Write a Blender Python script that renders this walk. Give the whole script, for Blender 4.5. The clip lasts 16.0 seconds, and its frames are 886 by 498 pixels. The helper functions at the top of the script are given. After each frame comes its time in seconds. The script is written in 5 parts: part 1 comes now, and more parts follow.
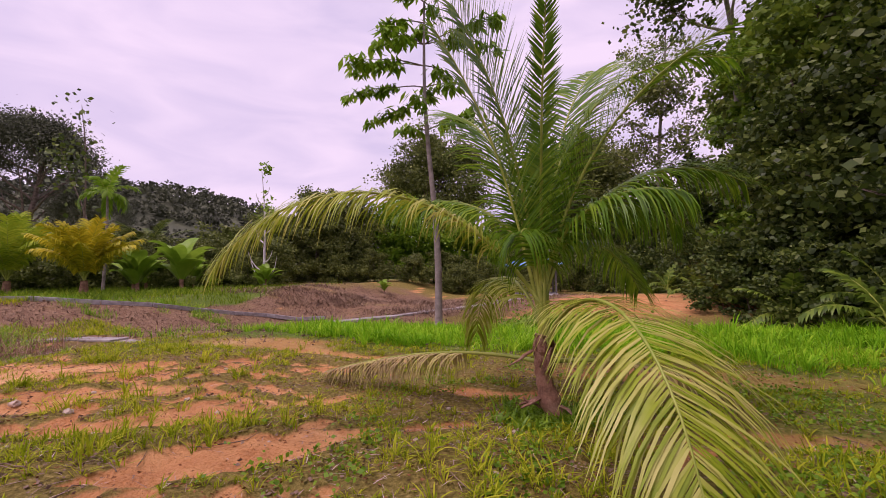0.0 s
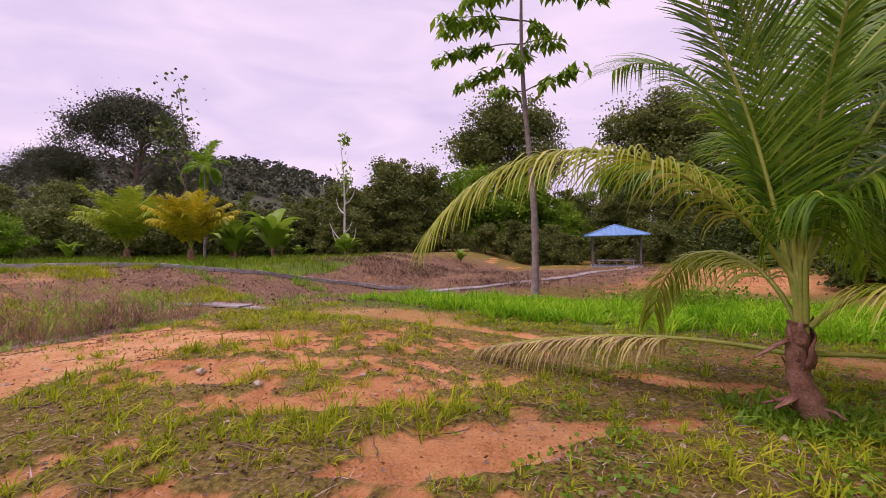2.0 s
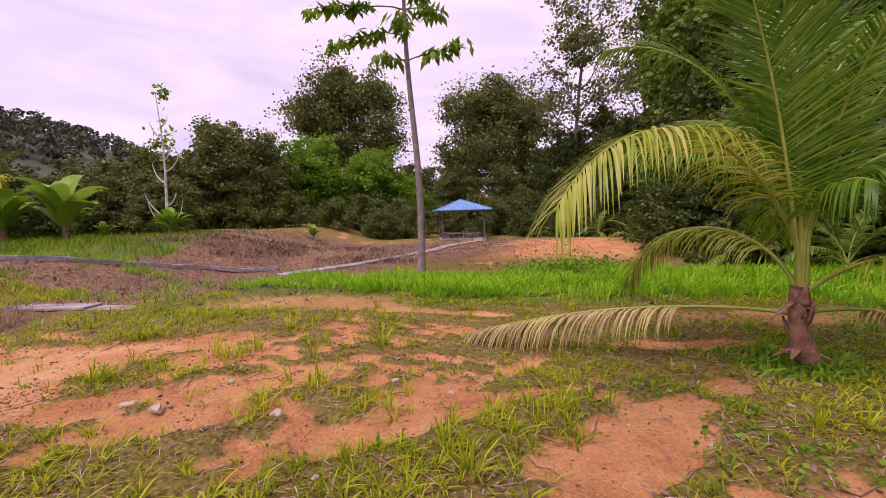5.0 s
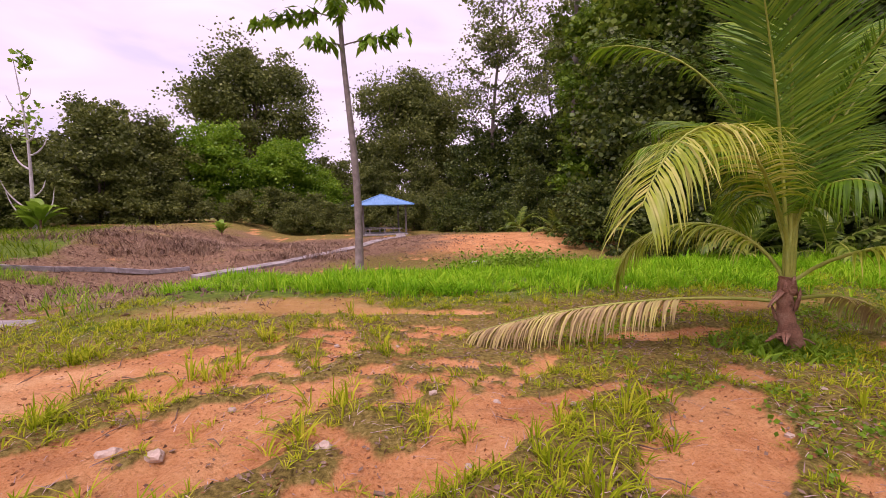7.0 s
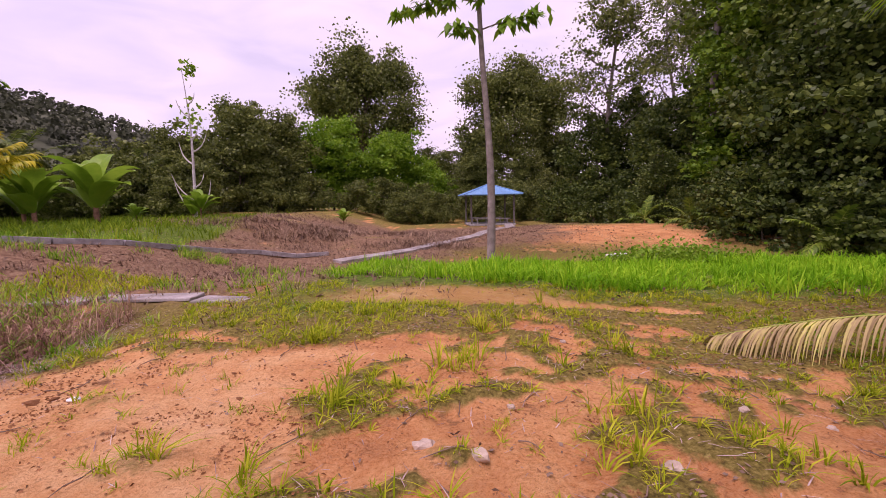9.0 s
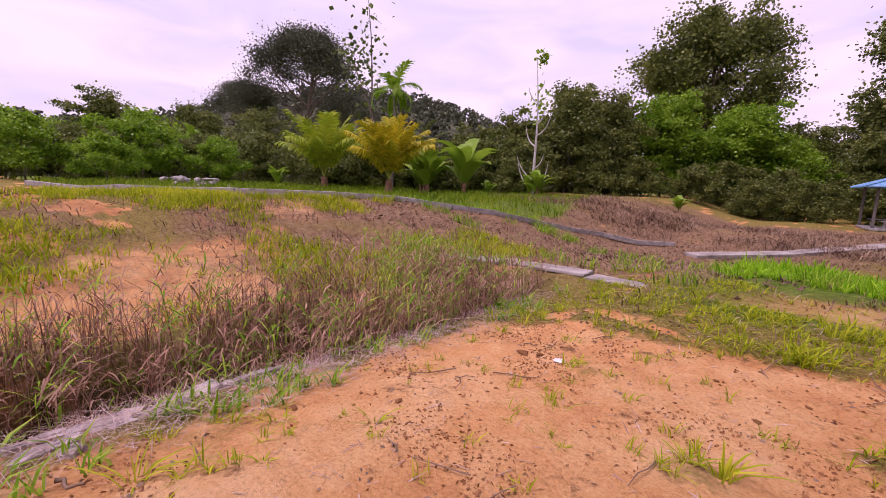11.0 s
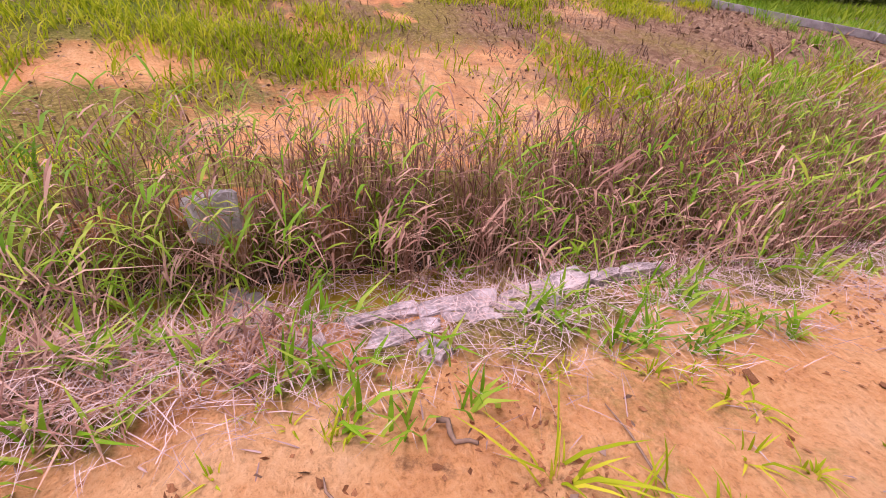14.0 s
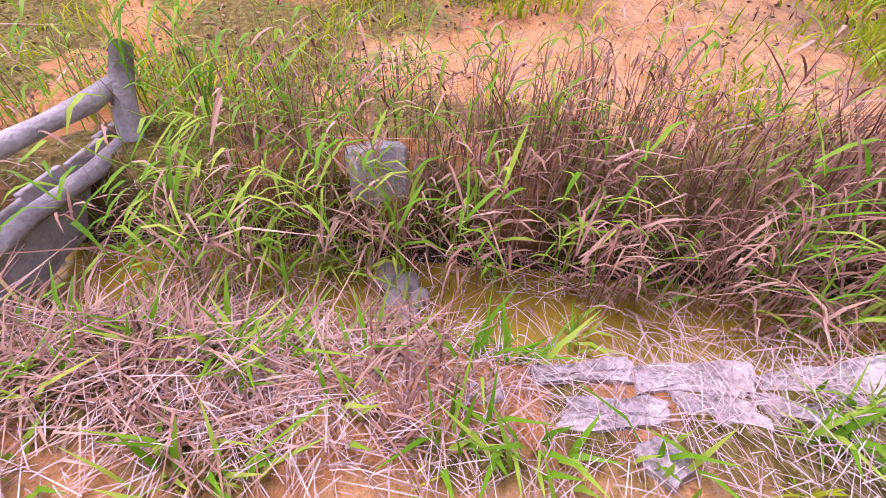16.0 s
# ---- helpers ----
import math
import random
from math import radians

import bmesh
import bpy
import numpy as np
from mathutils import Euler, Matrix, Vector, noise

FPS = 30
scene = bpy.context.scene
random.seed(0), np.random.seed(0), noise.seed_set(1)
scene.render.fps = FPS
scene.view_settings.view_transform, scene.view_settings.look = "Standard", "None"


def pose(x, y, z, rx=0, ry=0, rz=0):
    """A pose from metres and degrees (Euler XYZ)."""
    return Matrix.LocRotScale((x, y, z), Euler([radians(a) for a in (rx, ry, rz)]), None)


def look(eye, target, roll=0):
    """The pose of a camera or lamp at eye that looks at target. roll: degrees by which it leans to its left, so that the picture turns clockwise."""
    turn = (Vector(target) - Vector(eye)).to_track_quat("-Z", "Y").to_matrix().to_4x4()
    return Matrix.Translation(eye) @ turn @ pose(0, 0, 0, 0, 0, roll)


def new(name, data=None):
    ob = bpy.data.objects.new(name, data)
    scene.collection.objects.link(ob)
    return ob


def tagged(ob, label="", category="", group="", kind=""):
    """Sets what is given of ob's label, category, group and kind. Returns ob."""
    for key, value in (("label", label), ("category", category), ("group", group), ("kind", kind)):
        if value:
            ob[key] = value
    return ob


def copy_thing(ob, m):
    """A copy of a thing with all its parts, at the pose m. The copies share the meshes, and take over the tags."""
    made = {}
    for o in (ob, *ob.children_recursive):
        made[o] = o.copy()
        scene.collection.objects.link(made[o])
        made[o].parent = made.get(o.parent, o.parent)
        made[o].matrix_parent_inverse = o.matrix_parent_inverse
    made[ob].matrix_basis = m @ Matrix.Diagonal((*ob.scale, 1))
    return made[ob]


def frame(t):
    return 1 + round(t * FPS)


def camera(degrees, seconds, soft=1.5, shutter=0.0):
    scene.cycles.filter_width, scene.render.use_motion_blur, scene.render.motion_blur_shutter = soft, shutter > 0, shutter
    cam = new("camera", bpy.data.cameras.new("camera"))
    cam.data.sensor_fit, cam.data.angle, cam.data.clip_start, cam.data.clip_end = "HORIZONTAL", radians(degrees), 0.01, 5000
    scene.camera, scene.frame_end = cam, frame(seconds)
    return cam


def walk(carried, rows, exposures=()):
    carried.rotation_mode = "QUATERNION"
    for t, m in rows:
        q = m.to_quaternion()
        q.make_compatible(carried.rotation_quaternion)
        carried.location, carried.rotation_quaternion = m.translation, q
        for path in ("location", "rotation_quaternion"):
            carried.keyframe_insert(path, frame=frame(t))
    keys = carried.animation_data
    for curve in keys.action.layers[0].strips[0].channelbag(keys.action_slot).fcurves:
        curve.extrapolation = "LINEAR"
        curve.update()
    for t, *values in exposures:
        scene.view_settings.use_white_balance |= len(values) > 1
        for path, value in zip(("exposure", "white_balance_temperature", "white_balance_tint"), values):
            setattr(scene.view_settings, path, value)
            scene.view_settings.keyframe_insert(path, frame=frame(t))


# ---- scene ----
cam = camera(91.7, 16.0, 0.9)
PATH = [
    (0, (3.057, 1.901, 1.234), (2.442, 3.8, 1.366), -1.6),
    (0.5, (2.629, 2.016, 1.228), (1.763, 3.817, 1.32), -1.3),
    (1, (2.311, 2.039, 1.266), (1.371, 3.802, 1.354), -1.1),
    (1.5, (1.967, 1.92, 1.297), (1.041, 3.692, 1.366), -1.2),
    (2, (1.69, 1.899, 1.292), (0.811, 3.696, 1.291), -1.2),
    (2.5, (1.304, 1.92, 1.32), (0.502, 3.752, 1.272), -1.3),
    (3, (0.957, 1.846, 1.34), (0.293, 3.732, 1.306), -1.3),
    (3.5, (0.659, 1.799, 1.359), (0.225, 3.75, 1.295), -1.4),
    (4, (0.368, 1.886, 1.356), (0.115, 3.867, 1.249), -1.6),
    (4.5, (0.022, 1.901, 1.373), (-0.139, 3.891, 1.245), -1.4),
    (4.7, (-0.118, 1.896, 1.383), (-0.282, 3.885, 1.25), -1.6),
    (6.8, (-1.243, 2.21, 1.43), (-0.964, 4.182, 1.247), -1.4),
    (7, (-1.349, 2.267, 1.421), (-1.07, 4.239, 1.246), -1.4),
    (7.5, (-1.723, 2.508, 1.398), (-1.558, 4.494, 1.239), -1.4),
    (8, (-1.991, 2.607, 1.404), (-1.929, 4.597, 1.217), -1.3),
    (8.5, (-2.354, 2.593, 1.445), (-2.346, 4.583, 1.241), -1.4),
    (9, (-2.734, 2.684, 1.391), (-2.876, 4.668, 1.182), -1.3),
    (9.5, (-3.178, 2.744, 1.386), (-3.878, 4.608, 1.206), -1.0),
    (10, (-3.559, 2.665, 1.38), (-4.662, 4.323, 1.194), -1.1),
    (10.2, (-3.71, 2.633, 1.379), (-4.885, 4.24, 1.184), -0.3),
    (12.3, (-5.161, 2.563, 1.139), (-6.731, 3.65, 0.543), 3.0),
    (12.5, (-5.322, 2.591, 1.119), (-6.929, 3.572, 0.443), 3.1),
    (13, (-5.569, 2.55, 1.085), (-7.222, 3.222, 0.181), 3.3),
    (13.5, (-5.802, 2.437, 1.069), (-7.424, 3.045, 0.069), 3.5),
    (14, (-5.988, 2.418, 1.037), (-7.583, 3.0, -0.02), 3.4),
    (14.5, (-6.222, 2.463, 0.997), (-7.8, 2.991, -0.112), 3.3),
    (15, (-6.363, 2.404, 0.972), (-7.913, 2.887, -0.196), 3.3),
    (15.5, (-6.508, 2.261, 0.951), (-8.038, 2.62, -0.287), 3.1),
    (16, (-6.609, 2.226, 0.948), (-8.111, 2.256, -0.372), 3.0),
]

# ---- light ----
EXPO = [(0, -0.1, 6500, 50), (3.5, -0.05, 6500, 50), (7, 0.2, 6600, 50), (10.2, 0.0, 6500, 54), (12.3, 0.38, 6600, 46), (14.5, 0.68, 6300, 46), (16, 0.85, 5800, 46)]
walk(cam, [(t, look(eye, target, roll)) for t, eye, target, roll in PATH], EXPO)

world = bpy.data.worlds.new("overcast_sky")
scene.world = world
world.use_nodes = True
wn, wl = world.node_tree.nodes, world.node_tree.links
wn.clear()
w_out, w_bg = wn.new("ShaderNodeOutputWorld"), wn.new("ShaderNodeBackground")
w_sky = wn.new("ShaderNodeTexSky")
w_sky.sky_type, w_sky.sun_disc = "NISHITA", False
w_sky.sun_elevation, w_sky.sun_rotation = radians(66), radians(212)
w_sky.air_density, w_sky.dust_density = 1.2, 3.0
w_co, w_map = wn.new("ShaderNodeTexCoord"), wn.new("ShaderNodeMapping")
w_map.inputs["Scale"].default_value = (1.6, 1.6, 5.0)
w_noise, w_ramp = wn.new("ShaderNodeTexNoise"), wn.new("ShaderNodeValToRGB")
w_noise.inputs["Scale"].default_value, w_noise.inputs["Detail"].default_value = 2.6, 7.0
w_noise.inputs["Roughness"].default_value, w_noise.inputs["Distortion"].default_value = 0.45, 0.6
w_ramp.color_ramp.elements[0].position, w_ramp.color_ramp.elements[0].color = 0.3, (7.0, 7.2, 8.3, 1)
w_ramp.color_ramp.elements[1].position, w_ramp.color_ramp.elements[1].color = 0.66, (9.3, 9.2, 9.6, 1)
w_mix = wn.new("ShaderNodeMix")
w_mix.data_type = "RGBA"
w_mix.inputs["Factor"].default_value = 0.92
wl.new(w_co.outputs["Generated"], w_map.inputs["Vector"])
wl.new(w_map.outputs["Vector"], w_noise.inputs["Vector"])
wl.new(w_noise.outputs["Fac"], w_ramp.inputs["Fac"])
wl.new(w_sky.outputs["Color"], w_mix.inputs[6])
wl.new(w_ramp.outputs["Color"], w_mix.inputs[7])
wl.new(w_mix.outputs[2], w_bg.inputs["Color"])
w_bg.inputs["Strength"].default_value = 0.1
wl.new(w_bg.outputs["Background"], w_out.inputs["Surface"])

sun = new("sun", bpy.data.lights.new("sun", "SUN"))
sun.data.energy, sun.data.angle, sun.data.color = 2.4, radians(30), (1.0, 0.95, 0.88)
sun.matrix_world = look((-14, -15, 60), (0, 8, 0))


# ---- materials ----
def material(name, colours, rough=0.8, scale=6.0, bump=0.2, island=0.0, leaf=0.0, metal=0.0, spec=0.3, bump_scale=None):
    """A node material: two or three colours mixed by noise at two scales, some variation from piece to piece, fine relief."""
    m = bpy.data.materials.new(name)
    m.use_nodes = True
    n, l = m.node_tree.nodes, m.node_tree.links
    n.clear()
    out, bsdf = n.new("ShaderNodeOutputMaterial"), n.new("ShaderNodeBsdfPrincipled")
    co, big, fine = n.new("ShaderNodeTexCoord"), n.new("ShaderNodeTexNoise"), n.new("ShaderNodeTexNoise")
    big.inputs["Scale"].default_value, big.inputs["Detail"].default_value = scale, 4.0
    fine.inputs["Scale"].default_value, fine.inputs["Detail"].default_value = bump_scale or scale * 9, 3.0
    l.new(co.outputs["Object"], big.inputs["Vector"])
    l.new(co.outputs["Object"], fine.inputs["Vector"])
    add = n.new("ShaderNodeMath")
    add.operation = "MULTIPLY_ADD"
    add.inputs[1].default_value = 0.45
    l.new(fine.outputs["Fac"], add.inputs[0])
    l.new(big.outputs["Fac"], add.inputs[2])
    fac = add.outputs[0]
    if island:
        geo, mul = n.new("ShaderNodeNewGeometry"), n.new("ShaderNodeMath")
        mul.operation = "MULTIPLY_ADD"
        mul.inputs[1].default_value = island
        l.new(geo.outputs["Random Per Island"], mul.inputs[0])
        l.new(fac, mul.inputs[2])
        fac = mul.outputs[0]
    lo, hi = (0.45, 1.0) if not island else (0.5, 0.95 + island * 0.75)
    rng = n.new("ShaderNodeMapRange")
    rng.inputs["From Min"].default_value, rng.inputs["From Max"].default_value = lo, hi
    l.new(fac, rng.inputs["Value"])
    ramp = n.new("ShaderNodeValToRGB")
    el = ramp.color_ramp.elements
    while len(el) < len(colours):
        el.new(0.5)
    for k, c in enumerate(colours):
        el[k].position, el[k].color = k / (len(colours) - 1), (*c, 1)
    l.new(rng.outputs["Result"], ramp.inputs["Fac"])
    l.new(ramp.outputs["Color"], bsdf.inputs["Base Color"])
    bsdf.inputs["Roughness"].default_value, bsdf.inputs["Metallic"].default_value = rough, metal
    bsdf.inputs["Specular IOR Level"].default_value = spec
    if bump:
        bp = n.new("ShaderNodeBump")
        bp.inputs["Strength"].default_value, bp.inputs["Distance"].default_value = bump, 0.02
        l.new(fine.outputs["Fac"], bp.inputs["Height"])
        l.new(bp.outputs["Normal"], bsdf.inputs["Normal"])
    shader = bsdf.outputs["BSDF"]
    if leaf:
        tr, mix = n.new("ShaderNodeBsdfTranslucent"), n.new("ShaderNodeMixShader")
        l.new(ramp.outputs["Color"], tr.inputs["Color"])
        mix.inputs["Fac"].default_value = leaf
        l.new(shader, mix.inputs[1])
        l.new(tr.outputs["BSDF"], mix.inputs[2])
        shader = mix.outputs["Shader"]
    l.new(shader, out.inputs["Surface"])
    return m


M_BARK = material("bark", [(0.05, 0.035, 0.025), (0.16, 0.12, 0.09), (0.24, 0.2, 0.17)], 0.9, 3, 0.6)
M_BARK_PALE = material("pale_bark", [(0.13, 0.105, 0.09), (0.34, 0.29, 0.26)], 0.85, 4, 0.4)
M_BARK_WHITE = material("white_bark", [(0.4, 0.36, 0.36), (0.7, 0.66, 0.66)], 0.8, 4, 0.3)
M_LEAF_DARK = material("dark_leaves", [(0.02, 0.037, 0.008), (0.06, 0.1, 0.017), (0.18, 0.235, 0.04)], 0.5, 0.3, 0, 0.55, 0.3)
M_LEAF_FOREST = material("forest_leaves", [(0.035, 0.07, 0.008), (0.1, 0.18, 0.016), (0.24, 0.34, 0.035)], 0.45, 0.25, 0, 0.55, 0.3)
M_LEAF_OLIVE = material("olive_leaves", [(0.042, 0.06, 0.015), (0.12, 0.155, 0.033), (0.25, 0.29, 0.065)], 0.5, 0.25, 0, 0.55, 0.3)
M_LEAF_CREEPER = material("creeper_leaves", [(0.035, 0.085, 0.006), (0.11, 0.22, 0.012), (0.26, 0.4, 0.03)], 0.45, 0.5, 0, 0.55, 0.35)
M_LEAF_GREEN = material("green_leaves", [(0.06, 0.15, 0.006), (0.15, 0.31, 0.012), (0.28, 0.45, 0.03)], 0.45, 0.4, 0, 0.5, 0.4)
M_LEAF_LIGHT = material("light_leaves", [(0.09, 0.19, 0.012), (0.2, 0.36, 0.025), (0.34, 0.48, 0.05)], 0.45, 0.4, 0, 0.5, 0.35)
# far foliage: green lifted and greyed, aerial haze painted into the colour
M_LEAF_HAZED = material("hazed_leaves", [(0.048, 0.056, 0.038), (0.085, 0.098, 0.06), (0.14, 0.155, 0.085)], 0.75, 0.03, 0, 0.5, 0.1)
M_PALM = material("palm_leaflets", [(0.035, 0.1, 0.004), (0.1, 0.235, 0.006), (0.27, 0.4, 0.02)], 0.42, 0.9, 0, 0.5, 0.35, spec=0.3)
M_PALM_PALE = material("pale_palm_leaflets", [(0.12, 0.21, 0.006), (0.3, 0.39, 0.016), (0.58, 0.56, 0.16)], 0.42, 0.9, 0, 0.55, 0.33, spec=0.3)
M_PALM_YELLOW = material("yellow_palm_leaflets", [(0.2, 0.24, 0.008), (0.46, 0.42, 0.012), (0.78, 0.62, 0.03)], 0.4, 0.7, 0, 0.5, 0.3)
M_PALM_GREENISH = material("yellow_green_palm_leaflets", [(0.12, 0.22, 0.012), (0.28, 0.4, 0.02), (0.52, 0.55, 0.04)], 0.4, 0.7, 0, 0.5, 0.3)
M_PALM_DEAD = material("dead_palm_leaflets", [(0.2, 0.13, 0.07), (0.42, 0.32, 0.14), (0.6, 0.56, 0.16)], 0.7, 1.5, 0, 0.5, 0.15)
M_RACHIS = material("palm_rachis", [(0.18, 0.26, 0.03), (0.4, 0.42, 0.08)], 0.4, 3, 0.1)
M_SHEATH = material("palm_sheath", [(0.1, 0.05, 0.03), (0.27, 0.13, 0.08), (0.4, 0.25, 0.17)], 0.75, 7, 0.6)
M_LAWN = material("lawn_blades", [(0.1, 0.17, 0.003), (0.29, 0.385, 0.006), (0.6, 0.58, 0.04)], 0.6, 0.5, 0, 0.55, 0.4, spec=0.08)
M_BANK = material("bank_grass_blades", [(0.05, 0.11, 0.005), (0.13, 0.23, 0.01), (0.27, 0.36, 0.02)], 0.6, 0.4, 0, 0.55, 0.4, spec=0.1)
M_LUSH = material("lush_grass_blades", [(0.07, 0.25, 0.003), (0.19, 0.48, 0.005), (0.42, 0.66, 0.03)], 0.55, 0.6, 0, 0.5, 0.42, spec=0.1)
M_REED = material("green_reed_blades", [(0.06, 0.18, 0.006), (0.17, 0.38, 0.012), (0.48, 0.6, 0.08)], 0.45, 0.9, 0, 0.55, 0.42, spec=0.15)
M_DRY = material("dry_reed_stems", [(0.09, 0.042, 0.03), (0.3, 0.15, 0.1), (0.58, 0.38, 0.27)], 0.75, 0.9, 0, 0.55, 0.12)
M_STRAW = material("fallen_straw", [(0.15, 0.09, 0.075), (0.4, 0.275, 0.24), (0.64, 0.5, 0.45)], 0.8, 1.2, 0, 0.6)
M_DEAD = material("dead_growth_blades", [(0.06, 0.035, 0.026), (0.19, 0.115, 0.075), (0.42, 0.3, 0.19)], 0.85, 0.9, 0, 0.6)
M_CONCRETE = material("weathered_concrete", [(0.16, 0.145, 0.14), (0.33, 0.305, 0.3), (0.48, 0.45, 0.44)], 0.9, 5, 0.5)
M_SLAB = material("pale_broken_concrete", [(0.12, 0.09, 0.08), (0.36, 0.3, 0.29), (0.6, 0.52, 0.51)], 0.92, 9, 0.8, bump_scale=70)
M_PALE = material("pale_limewashed_concrete", [(0.34, 0.31, 0.31), (0.56, 0.52, 0.53), (0.7, 0.66, 0.67)], 0.9, 9, 0.6, bump_scale=60)
M_WOOD = material("weathered_grey_wood", [(0.2, 0.17, 0.16), (0.38, 0.34, 0.33), (0.5, 0.46, 0.44)], 0.85, 5, 0.5)
M_STONE = material("pale_stone", [(0.36, 0.27, 0.2), (0.6, 0.48, 0.38)], 0.85, 12, 0.4)
M_PATH = material("stained_concrete", [(0.14, 0.12, 0.11), (0.3, 0.27, 0.25), (0.44, 0.4, 0.38)], 0.95, 2.5, 0.5)
M_CLOD = material("clay_clod", [(0.2, 0.08, 0.03), (0.42, 0.19, 0.08)], 0.95, 14, 0.7)
M_ROOF = material("blue_roof_sheet", [(0.1, 0.27, 0.5), (0.17, 0.38, 0.64)], 0.35, 1.5, 0, 0, 0, 0.0, 0.5)
M_POST = material("painted_post", [(0.1, 0.09, 0.09), (0.2, 0.18, 0.17)], 0.8, 5, 0.2)
M_WHITE = material("white_plastic", [(0.6, 0.6, 0.62), (0.8, 0.8, 0.82)], 0.5, 8, 0.1)
M_TWIG = material("dry_twig", [(0.14, 0.09, 0.06), (0.3, 0.2, 0.14)], 0.9, 8, 0.4)


def water_material():
    m = material("ditch_water", [(0.16, 0.11, 0.012), (0.3, 0.2, 0.02)], 0.08, 3, 0.02, spec=0.5)
    return m


M_WATER = water_material()


# ---- mesh helpers ----
RNG = np.random.default_rng(7)


def strips(name, p):
    """A mesh of n ribbons, p: (n, k, 2, 3)."""
    n, k = p.shape[:2]
    me = bpy.data.meshes.new(name)
    i = np.arange(n)[:, None] * (2 * k) + np.arange(k - 1)[None] * 2
    faces = np.stack([i, i + 1, i + 3, i + 2], -1).reshape(-1, 4)
    me.vertices.add(n * k * 2)
    me.vertices.foreach_set("co", np.ascontiguousarray(p, dtype=np.float32).ravel())
    me.loops.add(faces.size)
    me.loops.foreach_set("vertex_index", faces.astype(np.int32).ravel())
    me.polygons.add(len(faces))
    me.polygons.foreach_set("loop_start", np.arange(len(faces), dtype=np.int32) * 4)
    me.update(calc_edges=True)
    me.validate()
    return me


def unit(v):
    return v / np.maximum(np.linalg.norm(v, axis=-1, keepdims=True), 1e-9)


def leaf_cloud(name, centres, leaf, rng, flat=0.6, thin=0.42):
    """Kite-shaped leaves of length leaf at the centres."""
    n = len(centres)
    u = unit(rng.normal(size=(n, 3)) * (1, 1, flat))
    v = unit(np.cross(u, rng.normal(size=(n, 3))))
    ln = leaf * rng.uniform(0.6, 1.4, (n, 1))
    p = np.stack([centres - u * ln / 2, centres + v * ln * thin, centres - v * ln * thin, centres + u * ln / 2], 1)
    return strips(name, p.reshape(n, 2, 2, 3))


def obj(name, me, mat, parent=None, label=""):
    ob = new(name, me)
    if mat is not None:
        me.materials.clear()
        me.materials.append(mat)
    ob.parent = parent
    return tagged(ob, label)


def empty(name, x, y, z, label, category, group=""):
    ob = new(name)
    ob.empty_display_size = 0.2
    ob.location = (x, y, z)
    return tagged(ob, label, category, group)


def tubes(name, lines, sides=7):
    """One mesh of tapered tubes: lines of (points, radii)."""
    vs, fs = [], []
    for pts, rad in lines:
        pts = np.asarray(pts, float)
        tan = unit(np.gradient(pts, axis=0))
        ref = np.where(np.abs(tan[:, 2:3]) > 0.9, np.array([[1.0, 0, 0]]), np.array([[0, 0, 1.0]]))
        a = unit(np.cross(tan, ref))
        b = np.cross(tan, a)
        base = sum(len(v) for v in vs)
        ang = np.linspace(0, 2 * np.pi, sides, endpoint=False)
        ring = pts[:, None] + np.asarray(rad)[:, None, None] * (np.cos(ang)[None, :, None] * a[:, None] + np.sin(ang)[None, :, None] * b[:, None])
        vs.append(ring.reshape(-1, 3))
        for k in range(len(pts) - 1):
            for s in range(sides):
                t = (s + 1) % sides
                fs.append((base + k * sides + s, base + k * sides + t, base + (k + 1) * sides + t, base + (k + 1) * sides + s))
        fs.append(tuple(base + s for s in range(sides)))
        fs.append(tuple(base + (len(pts) - 1) * sides + s for s in reversed(range(sides))))
    me = bpy.data.meshes.new(name)
    me.from_pydata([tuple(v) for v in np.concatenate(vs)], [], fs)
    for poly in me.polygons:
        poly.use_smooth = len(poly.vertices) == 4
    return me


def box_mesh(name, sx, sy, sz, bevel=0.01, jitter=0.0, seed=1, cuts=0):
    """A bevelled box standing on z = 0, with uneven sides if wished."""
    bm = bmesh.new()
    bmesh.ops.create_cube(bm, size=1)
    bmesh.ops.scale(bm, vec=(sx, sy, sz), verts=bm.verts)
    bmesh.ops.translate(bm, vec=(0, 0, sz / 2), verts=bm.verts)
    if cuts:
        bmesh.ops.subdivide_edges(bm, edges=[e for e in bm.edges if e.calc_length() > max(sx, sy) * 0.9], cuts=cuts)
    rnd = random.Random(seed)
    if jitter:
        for v in bm.verts:
            v.co += Vector((rnd.uniform(-1, 1), rnd.uniform(-1, 1), rnd.uniform(-0.5, 0.5))) * jitter
    if bevel:
        bmesh.ops.bevel(bm, geom=list(bm.edges), offset=bevel, segments=1, affect="EDGES")
    me = bpy.data.meshes.new(name)
    bm.to_mesh(me)
    bm.free()
    return me


def lump_mesh(name, sx, sy, sz, seed, detail=2, rough=0.25):
    """A rounded stone or clod."""
    bm = bmesh.new()
    bmesh.ops.create_icosphere(bm, subdivisions=detail, radius=1)
    off = Vector((seed * 3.1, seed * 1.7, 0))
    for v in bm.verts:
        k = 1 + rough * noise.noise(v.co * 1.4 + off) + rough * 0.5 * noise.noise(v.co * 3.3 + off)
        v.co = Vector((v.co.x * sx * k, v.co.y * sy * k, v.co.z * sz * k))
    for f in bm.faces:
        f.smooth = rough < 0.3
    me = bpy.data.meshes.new(name)
    bm.to_mesh(me)
    bm.free()
    return me


